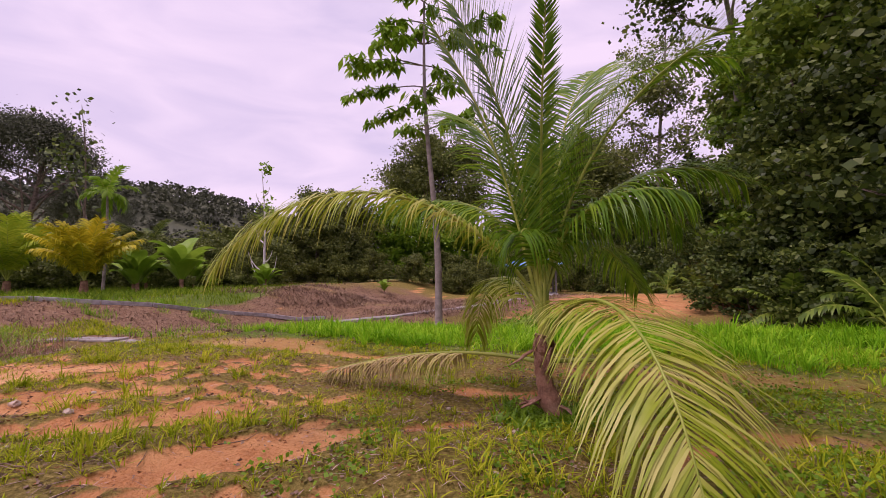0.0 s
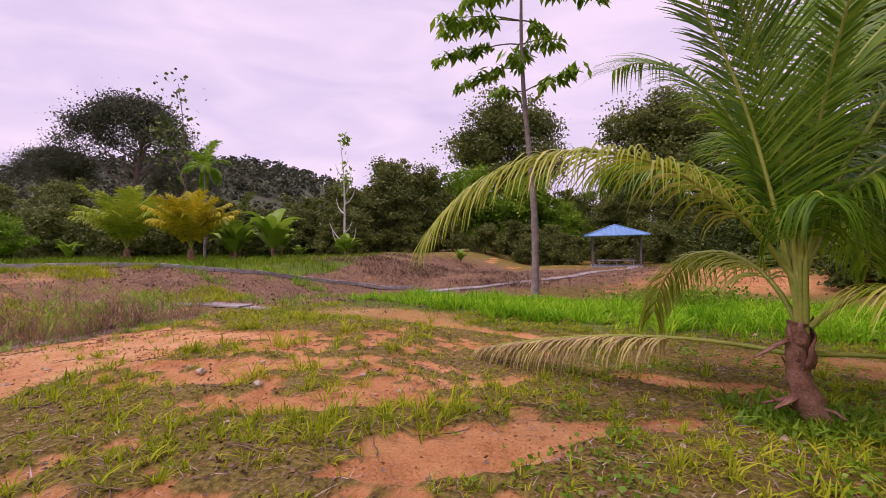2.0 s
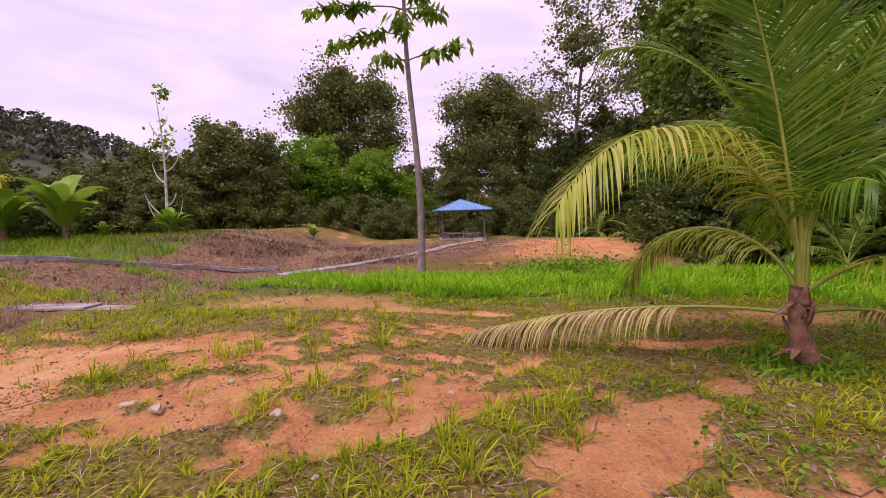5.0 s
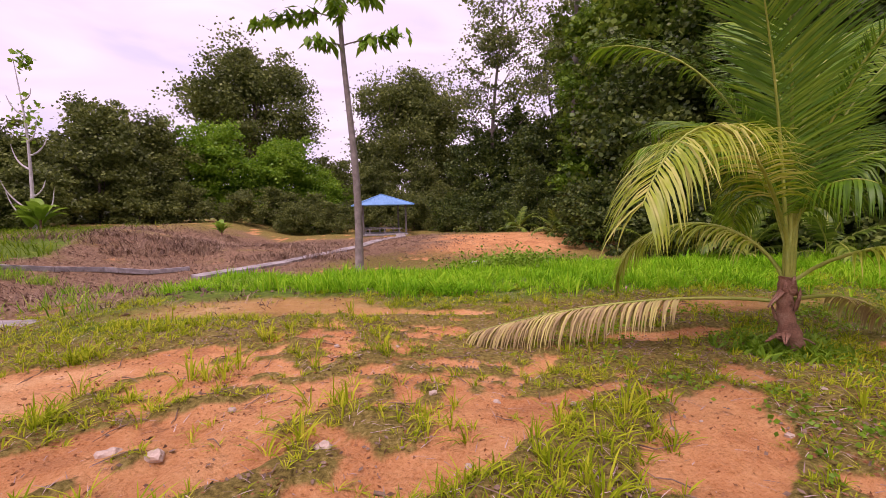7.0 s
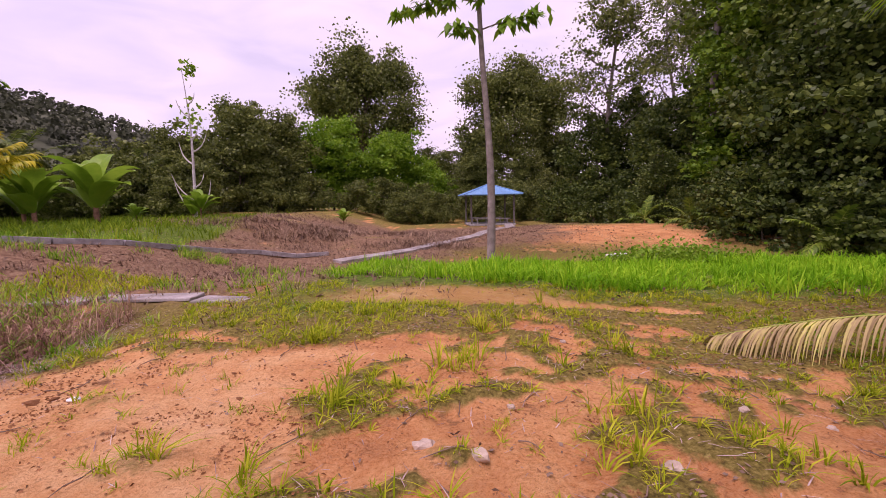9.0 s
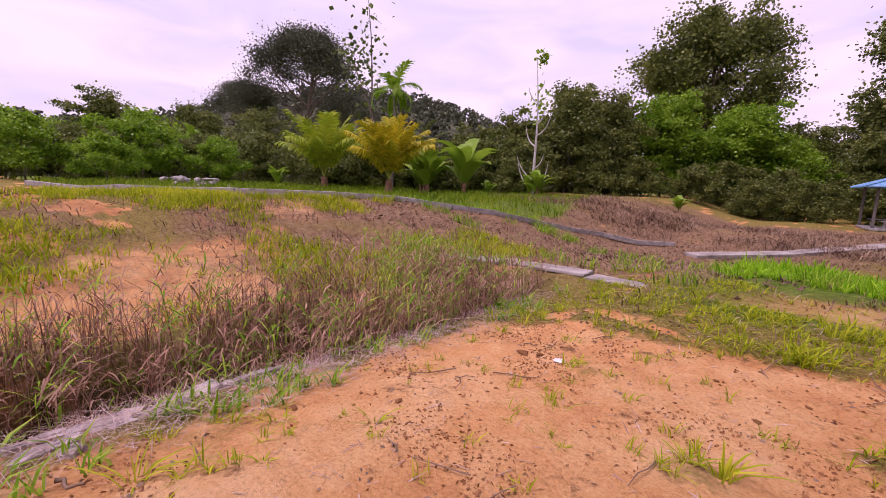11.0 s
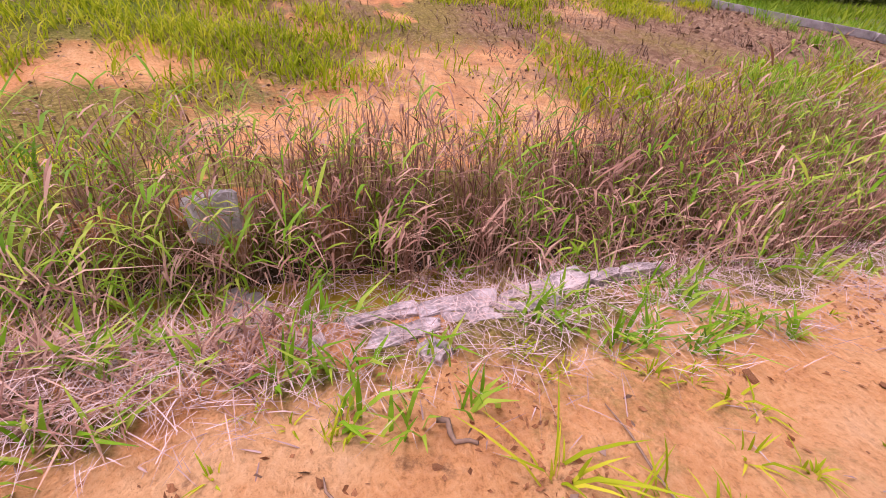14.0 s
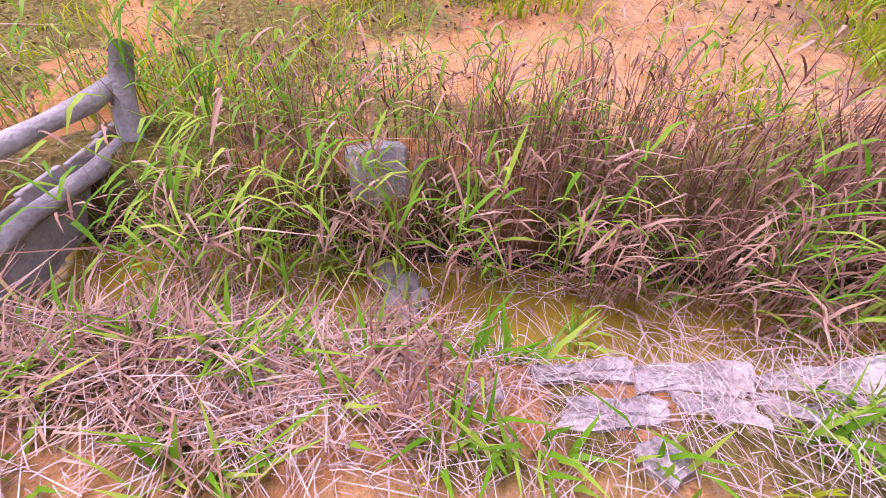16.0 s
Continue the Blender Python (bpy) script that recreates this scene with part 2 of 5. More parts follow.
def lattice(x, y, seed):
    """Smooth value noise, 0 to 1, for arrays."""
    xi, yi = np.floor(x), np.floor(y)
    fx, fy = x - xi, y - yi
    fx, fy = fx * fx * (3 - 2 * fx), fy * fy * (3 - 2 * fy)

    def h(a, b):
        v = np.sin(a * 127.1 + b * 311.7 + seed * 74.7) * 43758.5453
        return v - np.floor(v)

    return (h(xi, yi) * (1 - fx) + h(xi + 1, yi) * fx) * (1 - fy) + (h(xi, yi + 1) * (1 - fx) + h(xi + 1, yi + 1) * fx) * fy


def fbm(x, y, seed, octaves=4):
    tot, amp, norm = 0.0, 1.0, 0.0
    for o in range(octaves):
        tot, norm = tot + amp * lattice(x * 2**o, y * 2**o, seed + o), norm + amp
        amp *= 0.5
    return tot / norm


def step(a, b, v):
    t = np.clip((v - a) / (b - a), 0, 1)
    return t * t * (3 - 2 * t)


# ---- ground ----
def ditch_x(y):
    return -7.68 - 0.08 * np.sin(y * 0.9 + 0.4) + 0.02 * (y - 3)


def ditch(x, y):
    """1 in the bed of the ditch, 0 on its banks."""
    d = x - ditch_x(y)
    return np.where(d > 0, 1 - step(0.2, 0.4, d), 1 - step(0.22, 0.62, -d)) * step(-6, -4, y) * (1 - step(6.5, 9, y))


def height(x, y):
    w = step(-8.8, -15.5, x)
    near = 1 - step(7, 9, y)
    z = 0.92 * w + 0.25 * step(-16, -34, x) * step(3, 10, y) - 0.22 * behind_kerb(x, y) - 0.62 * step(9, 17, y) * (1 - w) - 0.12 * step(-5.6, -7.1, x) * (1 - w) * near
    z = z + 0.55 * np.exp(-(((x - 5.5) / 6.5) ** 4) - ((y - 27) / 6) ** 4)
    z = z + 0.4 * np.exp(-(((x + 9.5) / 4.2) ** 4) - ((y - 25) / 3) ** 4)
    z = z - 0.42 * ditch(x, y) - 0.18 * step(4.6, 6.3, y) * step(-2.2, 0.3, x) * (1 - step(7.5, 12, y))
    far = step(14, 40, np.hypot(x, y - 6))
    z = z + 0.16 * brown(x, y) * (fbm(x * 1.1, y * 1.1, 33) - 0.45)
    z = z + (0.05 + 0.2 * far) * (fbm(x * 0.35, y * 0.35, 3) - 0.5) + 0.04 * (fbm(x * 1.6, y * 1.6, 9) - 0.5) + 0.075 * (fbm(x * 4.5, y * 4.5, 5, 4) - 0.5) * (1 - 0.4 * clay_pad(x, y)) + 0.05 * cover(x, y) * step(-7, -6, x)
    return z


def clay_pad(x, y):
    """The bare, trodden clay along the ditch."""
    edge = 0.5 * (fbm(x * 0.9, y * 0.9, 31) - 0.5)
    a = step(-7.2, -6.85, x + edge) * (1 - step(-4.1, -3.4, x + 2.2 * edge)) * step(-3, -2, y) * (1 - step(6.3, 7.0, y - 0.2 * (x + 5) + edge))
    b = 0.95 * np.exp(-(((x + 3.2) / 2.0) ** 4) - ((y - 9.2 + 0.1 * (x + 3)) / 0.75) ** 4)
    c = 0.9 * np.exp(-(((x + 10.4) / 1.5) ** 4) - ((y - 4.3) / 1.3) ** 4)
    d = 0.75 * np.exp(-(((x - 5.0) / 6.0) ** 4) - ((y - 24.5) / 5) ** 4) * (0.4 + 1.2 * fbm(x * 0.5, y * 0.5, 35))
    e = 0.8 * np.exp(-(((x + 13.6) / 1.2) ** 4) - ((y - 7.4) / 0.8) ** 4) + 0.8 * np.exp(-(((x + 9.7) / 0.6) ** 4) - ((y - 2.4) / 0.9) ** 4) + 0.7 * np.exp(-(((x + 11.2) / 0.6) ** 4) - ((y - 0.9) / 0.8) ** 4) + 0.7 * np.exp(-(((x - 4.5) / 2.4) ** 4) - ((y - 8.2) / 0.5) ** 4)
    return np.clip(a + b + c + d + e, 0, 1)


# bare clay in the grass: place, half axes, turn in degrees
BARE = [(-4.7, 5.9, 1.5, 0.55, 25), (-3.6, 8.8, 2.1, 0.38, -6), (-1.0, 8.6, 1.3, 0.2, 0), (-3.5, 6.7, 0.6, 0.4, 30), (-0.9, 4.65, 1.0, 0.22, 28), (0.75, 4.7, 1.0, 0.26, 42), (0.05, 5.4, 0.6, 0.17, 20), (2.2, 7.0, 1.0, 0.2, 0),
        (-2.1, 5.55, 0.95, 0.36, 38), (-0.6, 5.1, 0.42, 0.42, 0), (-3.1, 5.1, 0.9, 0.36, 30), (4.8, 6.05, 1.3, 0.26, 0), (1.8, 5.6, 0.4, 0.22, 60), (0.5, 4.15, 0.9, 0.18, 35), (-2.5, 4.7, 0.7, 0.26, 25), (-2.6, 6.3, 0.5, 0.2, 20)]


def bare(x, y):
    out = 0.0
    wob = 0.9 * (fbm(x * 1.6, y * 1.6, 27, 4) - 0.5) + 0.5 * (fbm(x * 6, y * 6, 28, 3) - 0.5)
    for cx, cy, rx, ry, turn in BARE:
        c, s = math.cos(radians(turn)), math.sin(radians(turn))
        d = np.hypot(((x - cx) * c + (y - cy) * s) / rx, (-(x - cx) * s + (y - cy) * c) / ry)
        out = np.maximum(out, 1 - step(0.75, 1.15, d + wob))
    return out


def cover(x, y):
    """How far low grass covers the soil, 0 to 1."""
    blot = fbm(x * 1.3, y * 1.3, 17, 4)
    fine = fbm(x * 5.0, y * 5.0, 18, 3)
    g = step(0.36, 0.54, 0.62 * blot + 0.38 * fine + 0.10 * step(0, 3, x) + 0.09 * step(5.8, 7.5, y))
    crumbs = 0.0
    for cx, cy, r in ((-6.75, 3.2, 0.38), (-6.3, 3.55, 0.3), (-7.0, 4.4, 0.3), (-5.5, 5.45, 0.28), (-4.6, 4.7, 0.25), (-6.6, 5.9, 0.3)):
        crumbs = crumbs + 0.6 * np.exp(-(((x - cx) ** 2 + (y - cy) ** 2) / (r * r)))
    return np.clip(g * (1 - clay_pad(x, y)) * (1 - 0.93 * bare(x, y)) + crumbs * fine * 1.3, 0, 1)


def behind_kerb(x, y):
    kx = np.interp(y, [-2, 5.4, 7.6, 9.8, 12.8, 15.6, 18, 30, 40], [-30, -20, -17, -15.2, -13.4, -12, -11.8, -15.5, -17])
    return step(kx - 0.4, kx - 1.1, x) * step(4, 6, y) * (1 - step(31, 38, y))


def brown(x, y):
    """The dead, sprayed growth between the planks and the footpath."""
    a = np.exp(-(((x + 9.5) / 6.0) ** 4) - ((y - 15.5) / 6.5) ** 4) + np.exp(-(((x + 6) / 9) ** 4) - ((y - 30) / 9) ** 4)
    a = a + 0.5 * np.exp(-(((x + 12.2) / 3.4) ** 4) - ((y - 6) / 6) ** 4)
    return np.clip(a * (0.2 + 1.5 * fbm(x * 0.7, y * 0.7, 23)) * (1 - behind_kerb(x, y)), 0, 1)


def ground_material():
    m = bpy.data.materials.new("clay_soil")
    m.use_nodes = True
    n, l = m.node_tree.nodes, m.node_tree.links
    bsdf = n["Principled BSDF"]
    co = n.new("ShaderNodeTexCoord")

    def tex(scale, detail=5.0, rough=0.6):
        t = n.new("ShaderNodeTexNoise")
        t.inputs["Scale"].default_value, t.inputs["Detail"].default_value, t.inputs["Roughness"].default_value = scale, detail, rough
        l.new(co.outputs["Object"], t.inputs["Vector"])
        return t.outputs["Fac"]

    def ramp(fac, stops):
        r = n.new("ShaderNodeValToRGB")
        el = r.color_ramp.elements
        while len(el) < len(stops):
            el.new(0.5)
        for k, (p, c) in enumerate(stops):
            el[k].position, el[k].color = p, (*c, 1)
        l.new(fac, r.inputs["Fac"])
        return r.outputs["Color"]

    def mix(fac, a, b):
        x = n.new("ShaderNodeMix")
        x.data_type = "RGBA"
        l.new(fac, x.inputs["Factor"])
        l.new(a, x.inputs[6])
        l.new(b, x.inputs[7])
        return x.outputs[2]

    def attr(name):
        a = n.new("ShaderNodeAttribute")
        a.attribute_name = name
        return a.outputs["Fac"]

    def ragged(fac, noise_fac, amount, lo, hi):
        """The cover's edge, torn by noise."""
        a = n.new("ShaderNodeMath")
        a.operation = "MULTIPLY_ADD"
        l.new(noise_fac, a.inputs[0])
        a.inputs[1].default_value = amount
        l.new(fac, a.inputs[2])
        r = n.new("ShaderNodeMapRange")
        r.interpolation_type = "SMOOTHSTEP"
        r.inputs["From Min"].default_value, r.inputs["From Max"].default_value = lo + amount * 0.5, hi + amount * 0.5
        l.new(a.outputs[0], r.inputs["Value"])
        return r.outputs["Result"]

    def value(v):
        a = n.new("ShaderNodeValue")
        a.outputs[0].default_value = v
        return a.outputs[0]

    clay = ramp(tex(1.1, 10, 0.74), [(0.34, (0.33, 0.11, 0.032)), (0.45, (0.54, 0.21, 0.062)), (0.57, (0.7, 0.35, 0.13)), (0.74, (0.79, 0.49, 0.25))])
    dried = ramp(tex(1.4, 10, 0.74), [(0.34, (0.5, 0.2, 0.07)), (0.46, (0.7, 0.35, 0.13)), (0.58, (0.81, 0.49, 0.23)), (0.74, (0.87, 0.61, 0.36))])
    clay = mix(ragged(attr("trodden"), tex(6, 7, 0.75), 0.7, 0.2, 0.8), clay, dried)
    specks = ramp(tex(44, 4, 0.7), [(0.34, (0.22, 0.085, 0.03)), (0.44, (0.6, 0.29, 0.115)), (0.72, (0.78, 0.48, 0.26))])
    clay = mix(value(0.42), clay, specks)
    stain = ramp(tex(4.5, 7, 0.72), [(0.3, (0.16, 0.07, 0.03)), (0.7, (0.3, 0.15, 0.07))])
    clay = mix(ragged(tex(2.3, 8, 0.75), tex(19, 5, 0.7), 0.25, 0.56, 0.7), clay, stain)
    litter = ramp(tex(26, 6, 0.7), [(0.3, (0.07, 0.045, 0.014)), (0.5, (0.21, 0.165, 0.036)), (0.7, (0.4, 0.31, 0.1))])
    dead = ramp(tex(9, 8, 0.75), [(0.3, (0.08, 0.04, 0.024)), (0.48, (0.22, 0.125, 0.07)), (0.72, (0.42, 0.3, 0.18))])
    turf = ramp(tex(7, 8, 0.7), [(0.3, (0.05, 0.09, 0.01)), (0.55, (0.12, 0.19, 0.02)), (0.75, (0.24, 0.29, 0.05))])
    mud = ramp(tex(12, 6, 0.7), [(0.3, (0.03, 0.02, 0.012)), (0.7, (0.1, 0.065, 0.035))])
    col = mix(ragged(attr("cover"), tex(9, 7, 0.75), 1.1, 0.25, 0.75), clay, litter)
    col = mix(ragged(attr("brown"), tex(5, 7, 0.75), 0.9, 0.2, 0.75), col, dead)
    col = mix(attr("turf"), col, turf)
    col = mix(attr("mud"), col, mud)
    l.new(col, bsdf.inputs["Base Color"])
    bsdf.inputs["Roughness"].default_value, bsdf.inputs["Specular IOR Level"].default_value = 0.92, 0.15
    bp = n.new("ShaderNodeBump")
    bp.inputs["Strength"].default_value, bp.inputs["Distance"].default_value = 1.0, 0.05
    l.new(tex(22, 8, 0.7), bp.inputs["Height"])
    l.new(bp.outputs["Normal"], bsdf.inputs["Normal"])
    return m


def turf(x, y):
    a = step(8.6, 9.6, y - 0.25 * np.minimum(x, 0)) * (1 - step(15, 17, y)) * step(-6.5, -5, x) * (1 - 0.7 * clay_pad(x, y))
    b = behind_kerb(x, y) + step(-11, -13.5, x) * step(2.6, 0.4, y)
    c = step(60, 90, np.hypot(x, y))
    d = step(3, 6, x) * (1 - step(16, 20, y)) * 0.7
    return np.clip(a + b + c + d, 0, 1)


def trodden(x, y):
    """Paler clay, dried and trodden hard, along the ditch."""
    return clay_pad(x, y) * (1 - step(-3.8, -2.6, x)) * (1 - step(9, 11, y))


def mud(x, y):
    """Wet dark mud on the bed and the far bank of the ditch."""
    return np.clip(1.4 * ditch(x, y), 0, 1) * (1 - step(0.3, 0.42, x - ditch_x(y)))


def build_ground():
    gx = np.unique(np.concatenate([np.linspace(-700, -60, 12), np.linspace(-60, -22, 30), np.linspace(-22, -10, 50), np.linspace(-10, 6, 300), np.linspace(6, 20, 40), np.linspace(20, 60, 16), np.linspace(60, 700, 12)]))
    gy = np.unique(np.concatenate([np.linspace(-700, -40, 10), np.linspace(-40, -4, 30), np.linspace(-4, 1, 60), np.linspace(1, 9.5, 200), np.linspace(9.5, 12, 40), np.linspace(12, 32, 80), np.linspace(32, 70, 24), np.linspace(70, 900, 14)]))
    x, y = np.meshgrid(gx, gy)
    z = height(x, y)
    nx, ny = len(gx), len(gy)
    i = (np.arange(ny - 1)[:, None] * nx + np.arange(nx - 1)[None]).ravel()
    f = np.stack([i, i + 1, i + nx + 1, i + nx], -1)
    me = bpy.data.meshes.new("ground")
    me.vertices.add(nx * ny)
    me.vertices.foreach_set("co", np.stack([x, y, z], -1).astype(np.float32).ravel())
    me.loops.add(f.size)
    me.loops.foreach_set("vertex_index", f.astype(np.int32).ravel())
    me.polygons.add(len(f))
    me.polygons.foreach_set("loop_start", np.arange(len(f), dtype=np.int32) * 4)
    me.update(calc_edges=True)
    for key, fn in (("cover", cover), ("brown", brown), ("turf", turf), ("mud", mud), ("trodden", trodden)):
        me.attributes.new(key, "FLOAT", "POINT").data.foreach_set("value", fn(x, y).astype(np.float32).ravel())
    me.polygons.foreach_set("use_smooth", np.ones(len(f), dtype=bool))
    return tagged(obj("ground", me, ground_material()), "orange clay ground with patchy grass and brown dead growth", "ground", kind="structure")


build_ground()


def zat(x, y):
    return float(height(np.array(float(x)), np.array(float(y))))


# ditch water
WY = np.linspace(-3.5, 7.2, 60)
wp = np.stack([np.stack([ditch_x(WY) - 0.55, WY, WY * 0 - 0.44], -1), np.stack([ditch_x(WY) + 0.42, WY, WY * 0 - 0.44], -1)], 1)[None]
tagged(obj("water", strips("water", wp), M_WATER), "shallow yellow-brown water standing in the ditch", "water", kind="structure")


# ---- trees ----
def spine(p0, direction, length, bend, k, rng, wobble=0.05):
    """Points of a limb that starts at p0 and bends upwards or downwards."""
    pts, d = [np.array(p0, float)], unit(np.array(direction, float))
    for _ in range(k):
        d = unit(d + np.array([0, 0, bend / k]) + rng.normal(size=3) * wobble)
        pts.append(pts[-1] + d * length / k)
    return np.array(pts)


def make_tree(name, label, h, bare, spread, clumps, per, leaf, girth, mat, seed, limbs=9, puff=0.16, bark=M_BARK, top=1.0, rise=0.5, dome=0.0):
    """A tree at the origin: tapered trunk with limbs, and a crown of leaf clumps round the limbs' ends with gaps between them."""
    rng = np.random.default_rng(seed)
    root = empty(name, 0, 0, 0, label, "tree")
    trunk = spine((0, 0, -0.3), (0, 0, 1), h * 0.9, 0.3, 12, rng, 0.05)
    lines = [(trunk, np.linspace(girth, girth * 0.18, 13))]
    ends = []
    for i in range(limbs):
        f = bare + (0.97 - bare) * (i + 0.5) / limbs
        p = trunk[min(12, int(f * 12))]
        az = i * 2.4 + rng.uniform(-0.4, 0.4)
        reach = spread * (1 - 0.75 * max(0.0, (f - bare) / (1 - bare)) ** 2) * rng.uniform(0.7, 1.05)
        limb = spine(p, (math.cos(az), math.sin(az), rise), reach, 0.25, 7, rng, 0.12)
        lines.append((limb, np.linspace(girth * 0.32, girth * 0.05, 8)))
        for q in (3, 5, 7):
            ends.append(limb[q])
            if q < 7:
                az2 = az + rng.choice([-1, 1]) * rng.uniform(0.5, 1.0)
                twig = spine(limb[q], (math.cos(az2), math.sin(az2), 0.5), reach * 0.45, 0.2, 4, rng, 0.12)
                lines.append((twig, np.linspace(girth * 0.12, girth * 0.03, 5)))
                ends.extend((twig[2], twig[4]))
    ends.append(trunk[-1])
    ends = np.array(ends)
    c = ends[rng.integers(0, len(ends), clumps)] + rng.normal(size=(clumps, 3)) * spread * np.array([puff, puff, puff * 0.8])
    c[:, 2] = np.clip(c[:, 2], h * bare * 0.85, h * top)
    if dome:
        c[:, 2] = h * (1 - dome * (np.hypot(c[:, 0], c[:, 1]) / spread) ** 2) - rng.gamma(1.2, h * 0.06, clumps)
    size = spread * 0.085 * rng.uniform(0.6, 1.6, (clumps, 1, 1))
    pts = (c[:, None] + rng.normal(size=(clumps, per, 3)) * size * np.array([1, 1, 0.6])).reshape(-1, 3)
    pts = pts[pts[:, 2] > 0.05]
    obj("trunk", tubes("trunk", lines, 5), bark, root)
    obj("crown", leaf_cloud("crown", pts, leaf, rng), mat, root)
    return root


def plant(proto, spots, z0=-0.1):
    """Copies of a thing at (x, y, scale, turn); the first spot takes the thing itself."""
    for k, (x, y, s, turn) in enumerate(spots):
        m = pose(x, y, zat(x, y) + z0, 0, 0, turn) @ Matrix.Scale(s, 4)
        if k == 0:
            first = m
        else:
            copy_thing(proto, m)
    proto.matrix_basis = first


# forest edge along the east side, from near to far
near_forest = make_tree("forest_tree", "tall dense dark tree with small leaves in the forest edge", 17, 0.04, 4.4, 330, 85, 0.24, 0.28, M_LEAF_DARK, 13, limbs=18, puff=0.2, rise=0.25)
plant(near_forest, [(13.5, 19.5, 1.0, 0), (15, 14, 1.0, 200), (17, 8.5, 1.0, 330)])
forest = make_tree("forest_tree", "tall dense dark-green tree in the forest edge", 17, 0.04, 4.4, 250, 70, 0.33, 0.28, M_LEAF_FOREST, 11, limbs=16, puff=0.2, rise=0.25)
plant(forest, [(15.2, 25.5, 0.95, 80), (18, 23, 1.25, 160), (16.5, 30.5, 1.1, 40), (15.6, 35, 0.8, 280), (21, 35, 1.3, 120),
               (21, 16, 1.3, 250), (21, 43, 0.95, 20), (23, 45, 1.2, 220), (18, 2, 1.1, 100), (26, 27, 1.5, 50), (24, 8, 1.4, 190), (18, -6, 1.2, 10), (29, 38, 1.4, 300)])
forest_b = make_tree("forest_tree", "vine-covered green tree in the forest edge", 13, 0.02, 4.0, 230, 80, 0.27, 0.22, M_LEAF_DARK, 23, limbs=15, puff=0.22, rise=0.1)
vine = make_tree("forest_tree", "tree hung with bright green creepers in the forest edge", 16, 0.02, 2.6, 260, 80, 0.26, 0.2, M_LEAF_CREEPER, 29, limbs=18, puff=0.2, rise=0.1)
plant(vine, [(13.0, 29.2, 1.0, 0), (12.6, 24.0, 0.5, 220)])
plant(forest_b, [(12.0, 21.5, 0.85, 0), (9.6, 31, 0.42, 60), (13.5, 36.5, 0.85, 130), (12.8, 15.8, 0.9, 200), (11.5, 39.5, 0.8, 250), (14.5, 10, 0.9, 310), (9.5, 45, 0.9, 20), (14.5, 48, 1.1, 90), (15.5, 4.5, 0.9, 150)])
under = make_tree("forest_shrub", "low dark-green shrub at the forest edge", 3.2, 0.02, 1.9, 100, 55, 0.17, 0.05, M_LEAF_DARK, 31, limbs=12, puff=0.25, rise=0.3)
plant(under, [(8.9, 20.8, 0.9, 0), (9.6, 24, 0.9, 70), (9.3, 18.2, 0.8, 140), (10.4, 16, 0.9, 200), (9.6, 27.5, 0.7, 260), (9.4, 33, 0.9, 320), (11.3, 13, 0.9, 30), (10.8, 34.5, 1.1, 100), (8.8, 36.5, 0.9, 160), (12.2, 10, 0.9, 220), (7.4, 40, 1.0, 280), (6.5, 44, 1.2, 10)])

thicket = make_tree("thicket_shrub", "dense dark green shrub in the thicket behind the palms", 3.6, 0.02, 2.1, 130, 70, 0.16, 0.05, M_LEAF_OLIVE, 33, limbs=12, puff=0.25, rise=0.5)
plant(thicket, [(-30, 26.5, 1.1, 0), (-32, 23.5, 1.1, 60), (-28, 29.5, 1.2, 130), (-26, 31.8, 1.2, 200), (-34.5, 21.5, 1.1, 260), (-38, 18, 1.1, 320), (-41.5, 15, 1.1, 40), (-24.5, 33.5, 1.3, 100), (-33.5, 29, 1.5, 170), (-37, 24, 1.5, 230), (-25.5, 26, 0.7, 290), (-44, 11, 1.2, 20), (-46, 7, 1.2, 80), (-48, 2.5, 1.3, 150), (-23, 30.5, 0.8, 210), (-29, 35, 1.6, 270), (-14, 44, 0.9, 15), (-10, 45.5, 0.9, 75), (-6, 46.5, 0.9, 140), (-18, 43, 1.0, 190), (-21, 41, 1.1, 240), (-2.5, 49, 1.0, 300), (2, 47.5, 1.1, 30), (5.5, 45, 1.0, 95), (-12, 49, 1.2, 160), (-8, 49, 1.2, 220)])

# slender trees above the edge
feather = make_tree("tall_tree", "tall slender tree with sparse feathery grey-green foliage", 27, 0.34, 5.6, 120, 60, 0.26, 0.3, M_LEAF_OLIVE, 41, limbs=20, puff=0.12, bark=M_BARK_PALE, rise=0.6)
plant(feather, [(10.5, 46.0, 1.0, 0), (18.5, 47, 1.1, 120), (22, 56, 1.1, 220)])
bare_tree = make_tree("tall_tree", "tall pale-trunked tree with a high thin crown", 27, 0.62, 5.5, 80, 60, 0.3, 0.34, M_LEAF_DARK, 43, limbs=9, puff=0.14, bark=M_BARK_PALE, rise=0.7)
plant(bare_tree, [(12.35, 31.6, 1.0, 0)])

# large round trees behind the shelter
broad = make_tree("broad_tree", "large round-crowned tree with gaps of sky in its dark foliage", 24, 0.26, 10.2, 260, 190, 0.34, 0.5, M_LEAF_OLIVE, 53, limbs=18, puff=0.1, rise=0.75)
plant(broad, [(-18.5, 66, 1.0, 0), (3.0, 62, 0.9, 140)])
# far umbrella trees share the leaf colour that has haze mixed in
far_broad = make_tree("broad_tree", "wide dark tree with an open umbrella crown, haze put into its leaf colour", 29, 0.4, 12.5, 340, 130, 0.3, 0.75, M_LEAF_HAZED, 57, limbs=20, puff=0.06, rise=0.75, dome=0.4)
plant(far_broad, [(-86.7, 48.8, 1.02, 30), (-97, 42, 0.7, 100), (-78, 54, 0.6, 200)])

